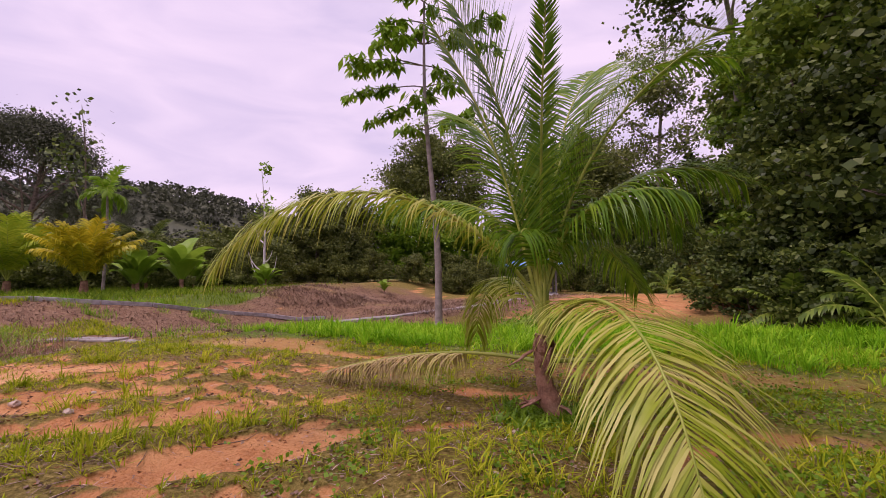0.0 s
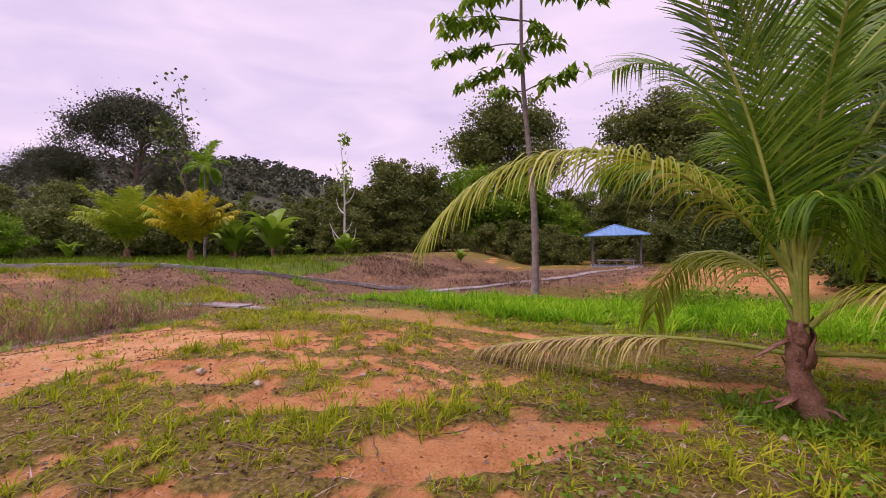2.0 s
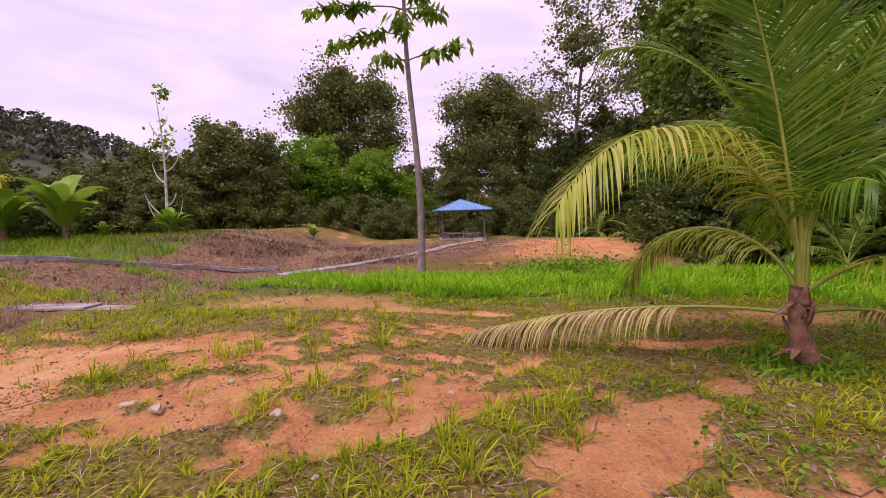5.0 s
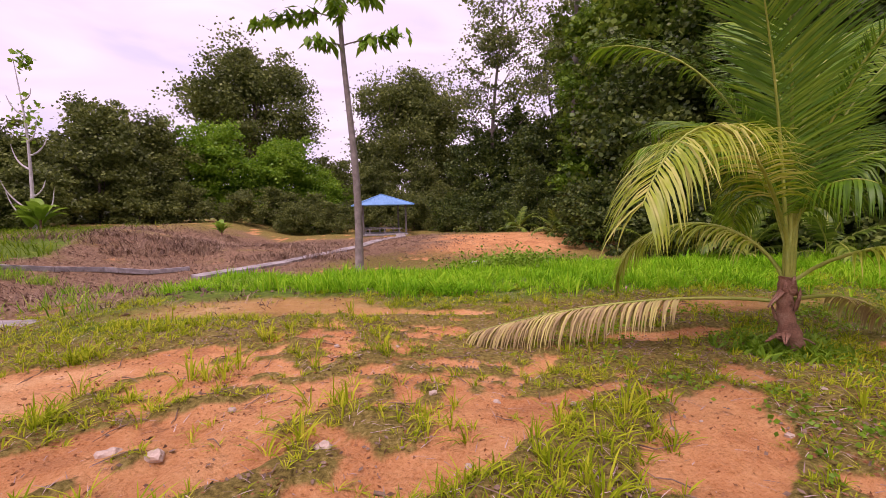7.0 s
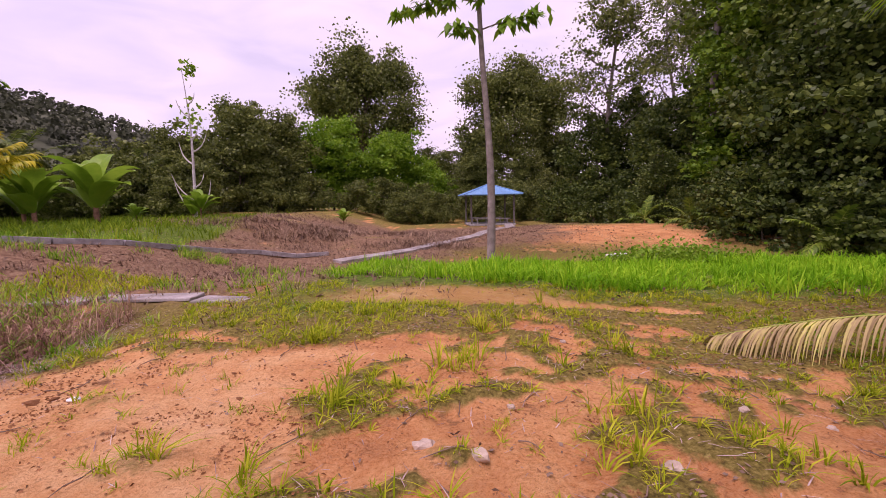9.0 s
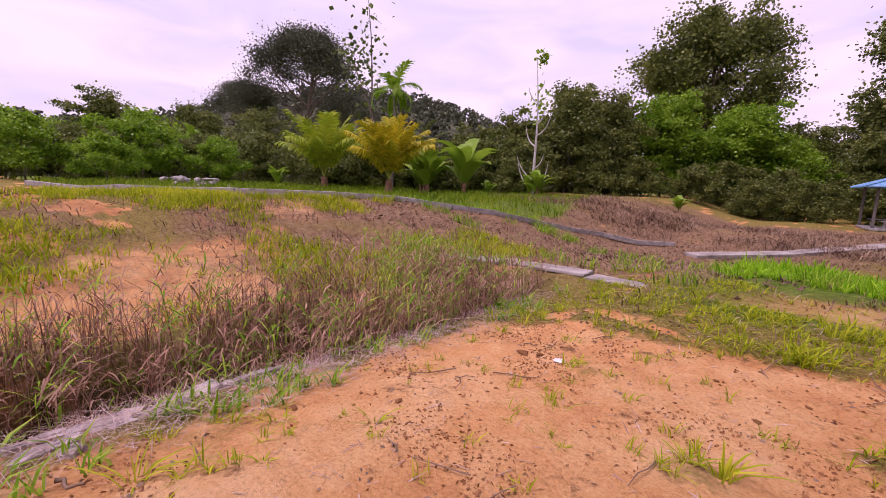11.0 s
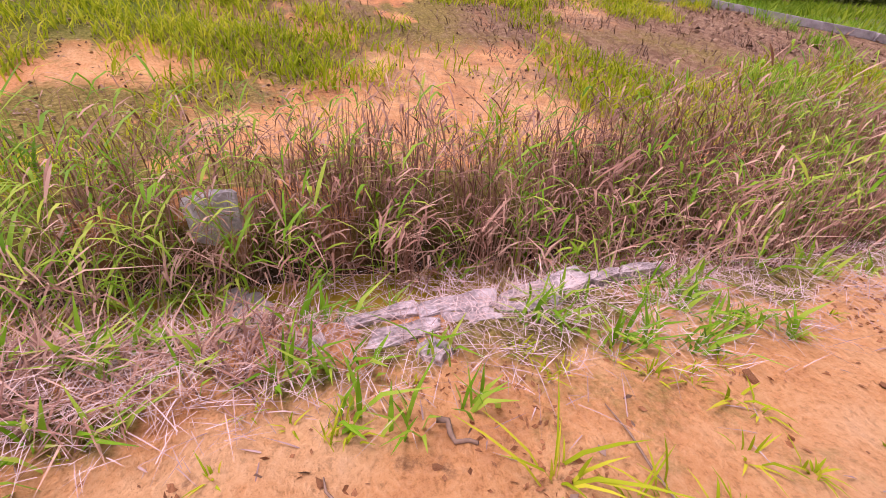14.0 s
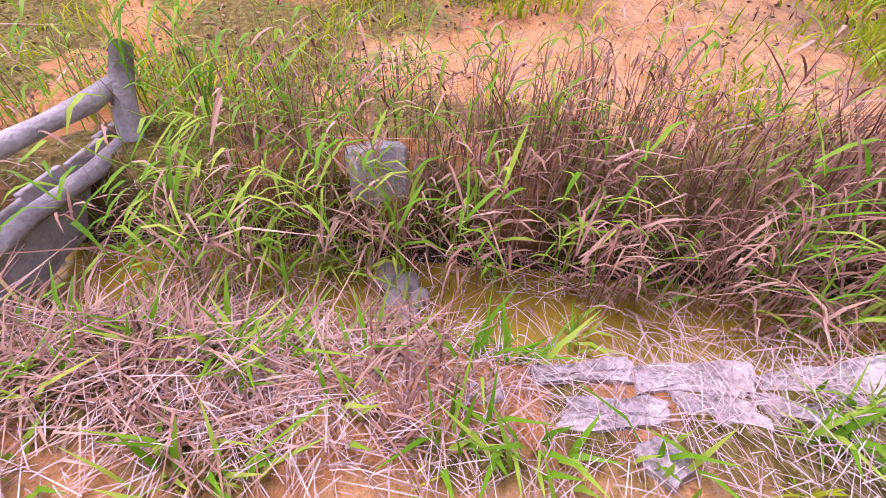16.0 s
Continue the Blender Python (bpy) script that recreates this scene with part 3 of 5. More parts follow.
# bushes and trees along the far side of the clearing
bush = make_tree("bush", "dense bright green bush at the edge of the clearing", 9.5, 0.02, 5.2, 280, 120, 0.26, 0.12, M_LEAF_GREEN, 61, limbs=22, puff=0.22, rise=0.9)
plant(bush, [(-18.5, 51, 1.0, 0), (-13.5, 54, 0.95, 100), (-9, 57, 0.8, 200)])
mixed = make_tree("scrub_tree", "olive-green scrub tree at the edge of the clearing", 10.5, 0.03, 4.4, 260, 110, 0.24, 0.15, M_LEAF_OLIVE, 67, limbs=18, puff=0.22, rise=0.6)
plant(mixed, [(-24.5, 42, 1.0, 0), (-28, 38.5, 0.7, 80), (-22, 46.5, 0.95, 150), (-33, 36, 0.5, 210), (-38, 33, 0.5, 260), (-30, 46, 0.75, 310), (-8, 64, 0.95, 40), (-2, 56, 0.8, 200), (4, 53, 0.75, 120), (-42, 28, 0.5, 300), (-38, 42, 0.6, 20),
              (-48, 28, 0.6, 70), (-52, 24, 0.6, 160), (-47, 36, 0.6, 230), (-57, 26, 0.85, 330), (-64, 22, 0.9, 110), (-70, 14, 1.0, 190), (-60, 16, 0.6, 20), (-2, 72, 1.2, 90), (9, 66, 1.2, 10)])
light = make_tree("young_tree", "light-green young tree with flat layered branches", 6.0, 0.3, 3.0, 120, 90, 0.2, 0.08, M_LEAF_GREEN, 71, limbs=10, puff=0.12, rise=0.1)
plant(light, [(-40, 10.5, 0.9, 0), (-46, 14, 0.8, 70), (-52, 10, 1.0, 150), (-38, 4.5, 0.7, 220), (-47, 4, 0.9, 300), (-36, 14, 0.6, 10), (-34, 7.5, 0.5, 90)])


# far hills: solid slopes under a canopy of small leaf clumps, both coloured with haze
def build_hills():
    rng = np.random.default_rng(5)

    def ridge(x, y):
        a = np.degrees(np.arctan2(x + 4, y - 3))
        d = np.hypot(x + 4, y - 3)
        top = 33 * np.exp(-(((a + 55) / np.where(a < -55, 20, 25)) ** 2)) + 9 * np.exp(-(((a + 97) / 22) ** 2)) + 6
        return top * step(95, 190, d) * (0.88 + 0.24 * fbm(x * 0.02, y * 0.02, 77))

    ang, rad = np.meshgrid(np.radians(np.linspace(-150, 40, 120)), np.linspace(85, 300, 26))
    x, y = -4 + rad * np.sin(ang), 3 + rad * np.cos(ang)
    z = ridge(x, y) - 1.5
    ny, nx = x.shape
    faces = [(j * nx + i, j * nx + i + 1, (j + 1) * nx + i + 1, (j + 1) * nx + i) for j in range(ny - 1) for i in range(nx - 1)]
    me = bpy.data.meshes.new("hills")
    me.from_pydata(np.stack([x, y, z], -1).reshape(-1, 3).tolist(), [], faces)
    tagged(obj("backdrop", me, M_LEAF_HAZED), "forested hills in the distance", "hill", kind="structure")
    n = 3400
    a, d = np.radians(rng.uniform(-130, 25, n)), rng.uniform(100, 205, n)
    cx, cy = -4 + d * np.sin(a), 3 + d * np.cos(a)
    c = np.stack([cx, cy, ridge(cx, cy) + rng.uniform(-1, 3.0, n)], -1)
    size = rng.uniform(1.2, 2.6, (n, 1, 1))
    pts = (c[:, None] + unit(rng.normal(size=(n, 34, 3))) * size * np.array([1, 1, 0.8]) * rng.uniform(0.5, 1.1, (n, 34, 1))).reshape(-1, 3)
    tagged(obj("hill_woods", leaf_cloud("hill_woods", pts, 1.15, rng), M_LEAF_HAZED), "treetops covering the distant hills, their green greyed for haze", "woods", kind="stuff")


build_hills()


# slender tree in the clearing with drooping tiers of large leaves
def build_slim_tree():
    rng = np.random.default_rng(19)
    x0, y0 = -2.08, 17.19
    z0 = zat(x0, y0)
    root = empty("slim_tree", x0, y0, z0, "slender pale-trunked young tree with tiers of drooping leaves", "tree")
    k = 16
    hgt = 12.8
    s = np.linspace(0, 1, k)
    trunk = np.stack([-0.08 - 0.28 * s + 0.1 * np.sin(s * 7), 0.05 * np.sin(s * 5), s * hgt - 0.2], -1)
    obj("trunk", tubes("trunk", [(trunk, np.linspace(0.15, 0.035, k))], 9), M_BARK_PALE, root)
    tiers = [(7.5, 195, 1.0), (7.9, 352, 2.0), (8.3, 262, 0.9), (8.6, 176, 2.8), (8.9, 95, 1.3), (9.1, 186, 3.3), (9.4, 12, 1.4), (9.7, 200, 2.9), (9.9, 60, 1.6), (10.2, 178, 3.2), (10.5, 355, 3.0), (10.8, 240, 2.0),
             (11.1, 170, 2.6), (11.3, 20, 3.0), (11.6, 120, 1.6), (11.9, 190, 1.8), (12.2, 340, 2.2), (12.5, 80, 1.0), (12.6, 230, 1.0)]
    for hz, az, ln in tiers:
        i = np.argmin(np.abs(trunk[:, 2] - hz))
        a = radians(az)
        br = spine(trunk[i], (math.cos(a), math.sin(a), 0.35), ln, -0.5, 8, rng, 0.06)
        branch = obj("branch", tubes("branch", [(br, np.linspace(0.028, 0.008, 9))], 5), M_BARK, root)
        n = int(30 * ln) + 16
        base = br[rng.integers(3, 9, n)] + rng.normal(size=(n, 3)) * 0.1
        az2 = rng.uniform(0, 2 * np.pi, n)
        u = unit(np.stack([np.cos(az2), np.sin(az2), -rng.uniform(0.3, 1.4, n)], -1))
        v = unit(np.cross(u, np.array([0, 0, 1.0])))
        w = (rng.uniform(0.22, 0.46, n))[:, None]
        mid, tip = base + u * w * 0.55, base + u * w * 1.15 - np.array([0, 0, 0.04])
        p = np.stack([np.stack([base - v * 0.01, base + v * 0.01], 1), np.stack([mid - v * w * 0.24, mid + v * w * 0.24], 1), np.stack([tip - v * 0.008, tip + v * 0.008], 1)], 1)
        obj("leaves", strips("leaves", p), M_LEAF_GREEN, branch)


build_slim_tree()


def build_white_tree():
    rng = np.random.default_rng(3)
    x0, y0 = -20.8, 29.7
    root = empty("bare_tree", x0, y0, zat(x0, y0), "thin white-barked tree with few leaves and upswept bare branches", "tree")
    t = np.stack([0.25 * np.sin(np.linspace(0, 4, 14)) * np.linspace(0, 1, 14), np.zeros(14), np.linspace(-0.2, 9.6, 14)], -1)
    obj("trunk", tubes("trunk", [(t, np.linspace(0.12, 0.015, 14))], 7), M_BARK_WHITE, root)
    for zi, az, ln in ((1, 170, 2.6), (1, 10, 2.4), (2, 200, 2.2), (3, 30, 1.2), (5, 180, 1.8), (6, 20, 1.6), (7, 340, 1.5), (8, 120, 1.2), (9, 190, 1.3), (10, 30, 0.9)):
        a = radians(az)
        br = spine(t[zi], (math.cos(a), math.sin(a), 0.15), ln, 2.2, 8, rng, 0.04)
        obj("branch", tubes("branch", [(br, np.linspace(0.06, 0.014, 9))], 6), M_BARK_WHITE, root)
    c = np.concatenate([rng.normal(size=(70, 3)) * (0.4, 0.4, 0.7) + (0.1, 0, 6.4), rng.normal(size=(50, 3)) * 0.25 + (0.2, 0, 9.5)])
    obj("leaves", leaf_cloud("leaves", c, 0.3, rng), M_LEAF_LIGHT, root)


build_white_tree()


def build_sapling():
    rng = np.random.default_rng(8)
    root = empty("sapling", -31.3, 23.6, zat(-31.3, 23.6), "tall thin sapling with sparse leaves against the sky", "tree")
    lines = [(spine((0, 0, 0), (0.05, 0, 1), 13.5, 0.1, 12, rng, 0.02), np.linspace(0.12, 0.02, 13)), (spine((0.1, 0, 5), (-0.5, 0, 1), 6.5, 0.3, 8, rng, 0.04), np.linspace(0.06, 0.015, 9))]
    obj("trunk", tubes("trunk", lines, 6), M_BARK, root)
    c = np.concatenate([ln[0][rng.integers(5, len(ln[0]), 150)] + rng.normal(size=(150, 3)) * (0.75, 0.75, 0.6) for ln in lines])
    obj("leaves", leaf_cloud("leaves", c, 0.34, rng), M_LEAF_DARK, root)


build_sapling()


# ---- palms ----
def frond(root, start, az, el, length, bend, leaflet, hang, mat, rng, n=58, curve=1.3, twist=0.0, bare=0.18, tip_dead=False, width=0.02, spread=1.0, thick=0.022):
    """One palm leaf: an arching rachis with two rows of folded leaflets that hang by their weight."""
    k = 18
    s = np.linspace(0, 1, k)
    e = np.radians(el - bend * s**curve)
    a = np.radians(az + twist * s)
    d = np.stack([np.cos(e) * np.cos(a), np.cos(e) * np.sin(a), np.sin(e)], -1)
    pts = np.concatenate([[np.array(start, float)], np.array(start) + np.cumsum(d[:-1] * length / (k - 1), 0)])
    side0 = np.stack([-np.sin(a), np.cos(a), np.zeros(k)], -1)
    q = bare + (0.995 - bare) * (np.arange(n) + 0.5) / n
    q = np.repeat(q, 2) + rng.normal(size=2 * n) * 0.004
    sg = np.tile([1.0, -1.0], n)[:, None]
    at = np.stack([np.interp(q, s, pts[:, i]) for i in range(3)], -1)
    fw = unit(np.stack([np.interp(q, s, d[:, i]) for i in range(3)], -1))
    sd = unit(np.stack([np.interp(q, s, side0[:, i]) for i in range(3)], -1))
    up = np.cross(fw, sd)
    r = (q - bare) / (1 - bare)
    ln = (leaflet * (0.35 + 0.65 * np.sin(np.pi * np.clip(0.12 + 0.80 * r, 0, 1)) ** 0.7) * rng.uniform(0.85, 1.12, 2 * n))[:, None]
    go = unit(sg * sd * spread + fw * (0.45 + 0.75 * r)[:, None] + up * 0.28 + rng.normal(size=(2 * n, 3)) * 0.07)
    g = hang * rng.uniform(0.6, 1.3, (2 * n, 1))
    rows = []
    wd = width * rng.uniform(0.8, 1.15, (2 * n, 1))
    pos, vel = at.copy(), go.copy()
    for j, wk in enumerate((0.45, 1.0, 0.85, 0.5, 0.06)):
        across = unit(np.cross(vel, up + sd * 0.35 * sg))
        rows.append(np.stack([pos - across * wd * wk, pos + across * wd * wk], 1))
        vel = unit(vel + np.array([0, 0, -1.0]) * g * (0.25 + 0.22 * j))
        pos = pos + vel * ln / 4
    fr = obj("frond", strips("frond", np.stack(rows, 1)), mat, root)
    obj("rachis", tubes("rachis", [(pts, np.linspace(thick, 0.004, k))], 6), M_RACHIS, fr)
    return pts


def build_main_palm():
    rng = np.random.default_rng(21)
    x0, y0 = 2.69, 6.02
    z0 = 0.0
    root = empty("coconut_palm", x0, y0, z0, "young coconut palm with arching green and yellowing fronds", "palm")
    # ringed trunk that leans up from its foot, then a bundle of leaf stalks
    s = np.linspace(0, 1, 22)
    axis = np.stack([0.3 * (1 - s) ** 2.4 - 0.1 * (1 - s) - 0.02, -0.06 * (1 - s) ** 2.2, s * 0.9 - 0.22], -1)
    girth = 0.082 - 0.014 * s + 0.022 * np.exp(-((s - 0.36) / 0.06) ** 2) + 0.02 * (1 - s) ** 3 + 0.005 * np.sin(s * 64)
    obj("trunk", tubes("trunk", [(axis, girth)], 14), M_SHEATH, root, "reddish-brown ringed trunk of old leaf bases")
    s = np.linspace(0, 1, 12)
    for k, (az, r) in enumerate(((205, 0.026), (300, 0.024), (125, 0.026), (20, 0.022), (250, 0.02))):
        a = radians(az)
        q = np.stack([math.cos(a) * (0.028 + 0.015 * s), math.sin(a) * (0.028 + 0.015 * s), 0.6 + s * (0.62 + 0.05 * k)], -1)
        obj("leaf_stalk", tubes("leaf_stalk", [(q, r * (1.15 - 0.5 * s))], 8), M_RACHIS, root, "yellow-green leaf stalk")
    # torn brown sheaths and stubs round the trunk
    for az, zz, ln, tilt, wd in ((140, 0.2, 0.2, 0.35, 0.035), (212, 0.4, 0.26, 0.2, 0.05), (300, 0.34, 0.24, 0.15, 0.045), (80, 0.42, 0.22, 0.15, 0.045), (185, 0.1, 0.2, -2.6, 0.03), (335, 0.08, 0.2, -2.2, 0.03),
                                 (255, 0.5, 0.2, 0.1, 0.05), (30, 0.5, 0.22, 0.1, 0.045), (196, 0.56, 0.3, -1.6, 0.03), (222, 0.12, 0.22, -3.0, 0.035), (200, 0.02, 0.2, 1.8, 0.03)):
        a = radians(az)
        d = np.array([math.cos(a) * tilt, math.sin(a) * tilt, 1.0])
        d = d * (1 if tilt > 0 else -1)
        p = np.array([math.cos(a) * 0.065, math.sin(a) * 0.065, zz]) + np.linspace(0, 1, 6)[:, None] * unit(d) * ln
        p[:, :2] += 0.012 * np.sin(np.arange(6) * 1.9 + az)[:, None]
        v = np.array([-math.sin(a), math.cos(a), 0])
        w = wd * np.array([1.0, 1.05, 0.85, 0.6, 0.4, 0.12])[:, None]
        inner = np.array([math.cos(a), math.sin(a), 0]) * 0.03
        mid = p + inner * np.array([0.3, 0.7, 0.8, 0.7, 0.5, 0.1])[:, None]
        ob = obj("leaf_base", strips("leaf_base", np.stack([np.stack([p - v * w, mid], 1), np.stack([mid, p + v * w], 1)], 0)), M_SHEATH, root)
        md = ob.modifiers.new("thickness", "SOLIDIFY")
        md.thickness = 0.012
    # az, rise, length, bend, curve, twist, start height, leaflet, hang, leaflets, material
    for az, el, ln, bend, cv, tw, sz, lf, hang, n, mt in (
            (204.8, 56, 3.37, 115, 1.27, 7.4, 0.97, 0.66, 0.75, 104, M_PALM_PALE),
            (198.8, 80, 2.95, 24, 1.7, 8, 0.8, 0.8, 0.1, 104, M_PALM),
            (139.5, 75.6, 3.2, 80, 2.0, -2, 0.99, 0.7, 0.42, 100, M_PALM),
            (123.7, 65.8, 2.36, 147, 0.97, 1.2, 0.63, 0.62, 0.95, 92, M_PALM_PALE),
            (350, 74, 2.7, 55, 1.4, 8, 1.15, 0.7, 0.12, 92, M_PALM),
            (26.9, 88, 3.3, 104, 1.35, -12, 1.2, 0.72, 0.3, 92, M_PALM),
            (14, 72, 2.5, 105, 1.2, 6, 1.05, 0.66, 0.55, 88, M_PALM),
            (70, 38, 2.4, 97, 1.1, -20, 1.2, 0.6, 0.9, 84, M_PALM),
            (280.4, 80, 2.3, 30, 1.0, 2.7, 1.2, 0.22, 0.02, 88, M_PALM),
            (216, 84, 2.9, 26, 1.5, -6, 1.0, 0.74, 0.1, 96, M_PALM),
            (60, 82, 3.1, 55, 1.4, 8, 1.1, 0.72, 0.3, 92, M_PALM),
            (100, 70, 2.7, 85, 1.3, -8, 1.05, 0.68, 0.55, 88, M_PALM),
            (165, 72, 1.9, 95, 1.1, 10, 1.15, 0.6, 1.1, 76, M_PALM),
            (335, 72, 1.5, 95, 1.1, 10, 1.2, 0.6, 1.3, 66, M_PALM),
            (35, 66, 2.0, 105, 1.0, 0, 1.2, 0.6, 1.3, 72, M_PALM),
            (262, 70, 1.0, 100, 1.2, 5, 1.15, 0.55, 1.6, 44, M_PALM)):
        a = radians(az)
        frond(root, (0.03 * math.cos(a), 0.03 * math.sin(a), sz), az, el, ln, bend, lf, hang, mt, rng, n, cv, tw, width=0.0105)
    # low frond towards the path, and the two dying fronds that lie on the ground
    frond(root, (0.05, -0.04, 0.66), 299, 44, 2.65, 120, 0.74, 0.55, M_PALM_PALE, rng, 124, 0.95, -18, width=0.0095, spread=1.25)
    frond(root, (-0.06, 0.03, 0.42), 153, 5, 3.2, 21, 0.56, 1.5, M_PALM_DEAD, rng, 96, 0.6, 17, bare=0.28, width=0.011)
    frond(root, (0.08, 0.02, 0.44), 7, 2, 1.7, 40, 0.4, 1.4, M_PALM_DEAD, rng, 40, 1.4, 9, bare=0.35, width=0.011)
    return root


build_main_palm()


def make_palm(name, label, trunk_h, girth, count, length, mat, seed, leaflet, low=20, bark=M_SHEATH, n=30, stiff=85):
    rng = np.random.default_rng(seed)
    root = empty(name, 0, 0, 0, label, "palm")
    k = 8
    t = np.stack([0.12 * np.sin(np.linspace(0, 2, k)) * trunk_h / 3, np.zeros(k), np.linspace(-0.1, trunk_h, k)], -1)
    obj("trunk", tubes("trunk", [(t, np.linspace(girth, girth * 0.6, k))], 8), bark, root)
    for i in range(count):
        f = i / max(1, count - 1)
        frond(root, t[-1], i * 137.5 + rng.uniform(-15, 15), 84 - (84 - low) * f, length * rng.uniform(0.85, 1.1), stiff * (0.55 + f), leaflet, 0.35 + 0.6 * f, mat, rng, n, 1.2, width=0.042, thick=0.03)
    return root


yellow = make_palm("young_palm", "young coconut palm with golden-yellow fronds", 0.9, 0.26, 30, 3.2, M_PALM_YELLOW, 5, 0.75, 64, stiff=42, n=50)
plant(yellow, [(-23.2, 18.4, 1.05, 0)], -0.1)
greenp = make_palm("young_palm", "young green coconut palm beside a yellow one", 0.9, 0.28, 24, 4.2, M_PALM_GREENISH, 6, 0.9, 60, stiff=46, n=50)
plant(greenp, [(-29.5, 18.2, 1.0, 0)], -0.05)
areca = make_palm("areca_palm", "slim palm with a tuft of drooping fronds on a bare trunk", 6.6, 0.11, 10, 2.3, M_LEAF_GREEN, 7, 0.7, 20, M_BARK_PALE, stiff=120)
plant(areca, [(-27.7, 22.4, 1.0, 0), (-50, 13, 0.75, 120), (-60, 20, 0.8, 200)], -0.05)
oilp = make_palm("oil_palm", "dark oil palm in the thicket", 2.5, 0.35, 20, 4.5, M_LEAF_DARK, 9, 0.7, -10, M_BARK, stiff=95)
plant(oilp, [(-33, 29.5, 1.0, 0), (-44, 38, 1.3, 70), (-40, 32, 1.1, 150), (-66, 30, 1.3, 250), (-53, 8.5, 0.8, 33), (-44, 19, 0.8, 110), (-30.5, 30.5, 0.75, 200), (-27.5, 33.5, 0.8, 300), (-36, 24.5, 0.8, 20), (-56, 3, 0.8, 80), (-48, 9, 0.6, 250)], -0.05)
small_coco = make_palm("small_palm", "small young palm in the rough grass", 0.5, 0.1, 7, 1.9, M_PALM_YELLOW, 12, 0.4, 35, n=22)
plant(small_coco, [(-22.8, 1.6, 1.0, 0)], -0.05)
fern = make_palm("understorey_palm", "low fern-like palm under the forest edge", 0.25, 0.06, 9, 1.9, M_LEAF_FOREST, 14, 0.42, 10, n=24)
plant(fern, [(9.0, 13.2, 1.0, 0), (8.3, 21.8, 0.9, 80), (10.0, 14.6, 1.1, 150), (8.2, 25.2, 0.8, 220), (9.8, 11.6, 1.0, 280), (7.6, 29.5, 0.9, 30), (4.8, 46, 1.2, 100), (8.4, 33, 1.0, 190), (8.9, 17.4, 0.9, 250)], -0.02)


def make_banana(name, label, count, length, seed, mat):
    """A clump of broad paddle leaves on thick stalks."""
    rng = np.random.default_rng(seed)
    root = empty(name, 0, 0, 0, label, "plant")
    obj("stalk", tubes("stalk", [(np.array([[0, 0, -0.1], [0, 0, length * 0.2], [0.05, 0, length * 0.55]]), np.array([0.11, 0.09, 0.05]) * length / 3)], 8), M_SHEATH, root)
    for i in range(count):
        a, k = i * 2.4 + rng.uniform(-0.3, 0.3), 9
        s = np.linspace(0, 1, k)
        e = np.radians(rng.uniform(52, 86) - rng.uniform(20, 95) * s**1.6)
        d = np.stack([np.cos(e) * math.cos(a), np.cos(e) * math.sin(a), np.sin(e)], -1)
        p = np.array([0, 0, length * rng.uniform(0.12, 0.4)]) + np.cumsum(d * length * rng.uniform(0.6, 0.85) / k, 0)
        v = np.array([-math.sin(a), math.cos(a), 0])
        w = (length * 0.13 * np.sin(np.pi * np.clip(s * 0.98 + 0.04, 0, 1)) ** 0.6 + 0.01)[:, None]
        lift = np.array([0, 0, 1.0]) * w * 0.35
        both = np.stack([np.stack([p - v * w + lift, p], 1), np.stack([p, p + v * w + lift], 1)], 0)
        obj("leaf", strips("leaf", both), mat, root)
    return root


ban = make_banana("banana_plant", "broad-leaved banana plant at the edge of the clearing", 15, 4.0, 2, M_LEAF_LIGHT)
plant(ban, [(-21.7, 23.2, 1.0, 0), (-22.9, 21.2, 0.8, 90), (-24.2, 21.9, 0.75, 200), (-20.0, 29.0, 0.55, 40), (-20.8, 29.4, 0.45, 130), (-26.5, 24.5, 0.8, 300), (-12.0, 33.0, 0.32, 10), (-21.5, 25.5, 0.3, 60), (-30.5, 15.5, 0.4, 150), (-25.5, 27.5, 0.7, 260)], -0.05)


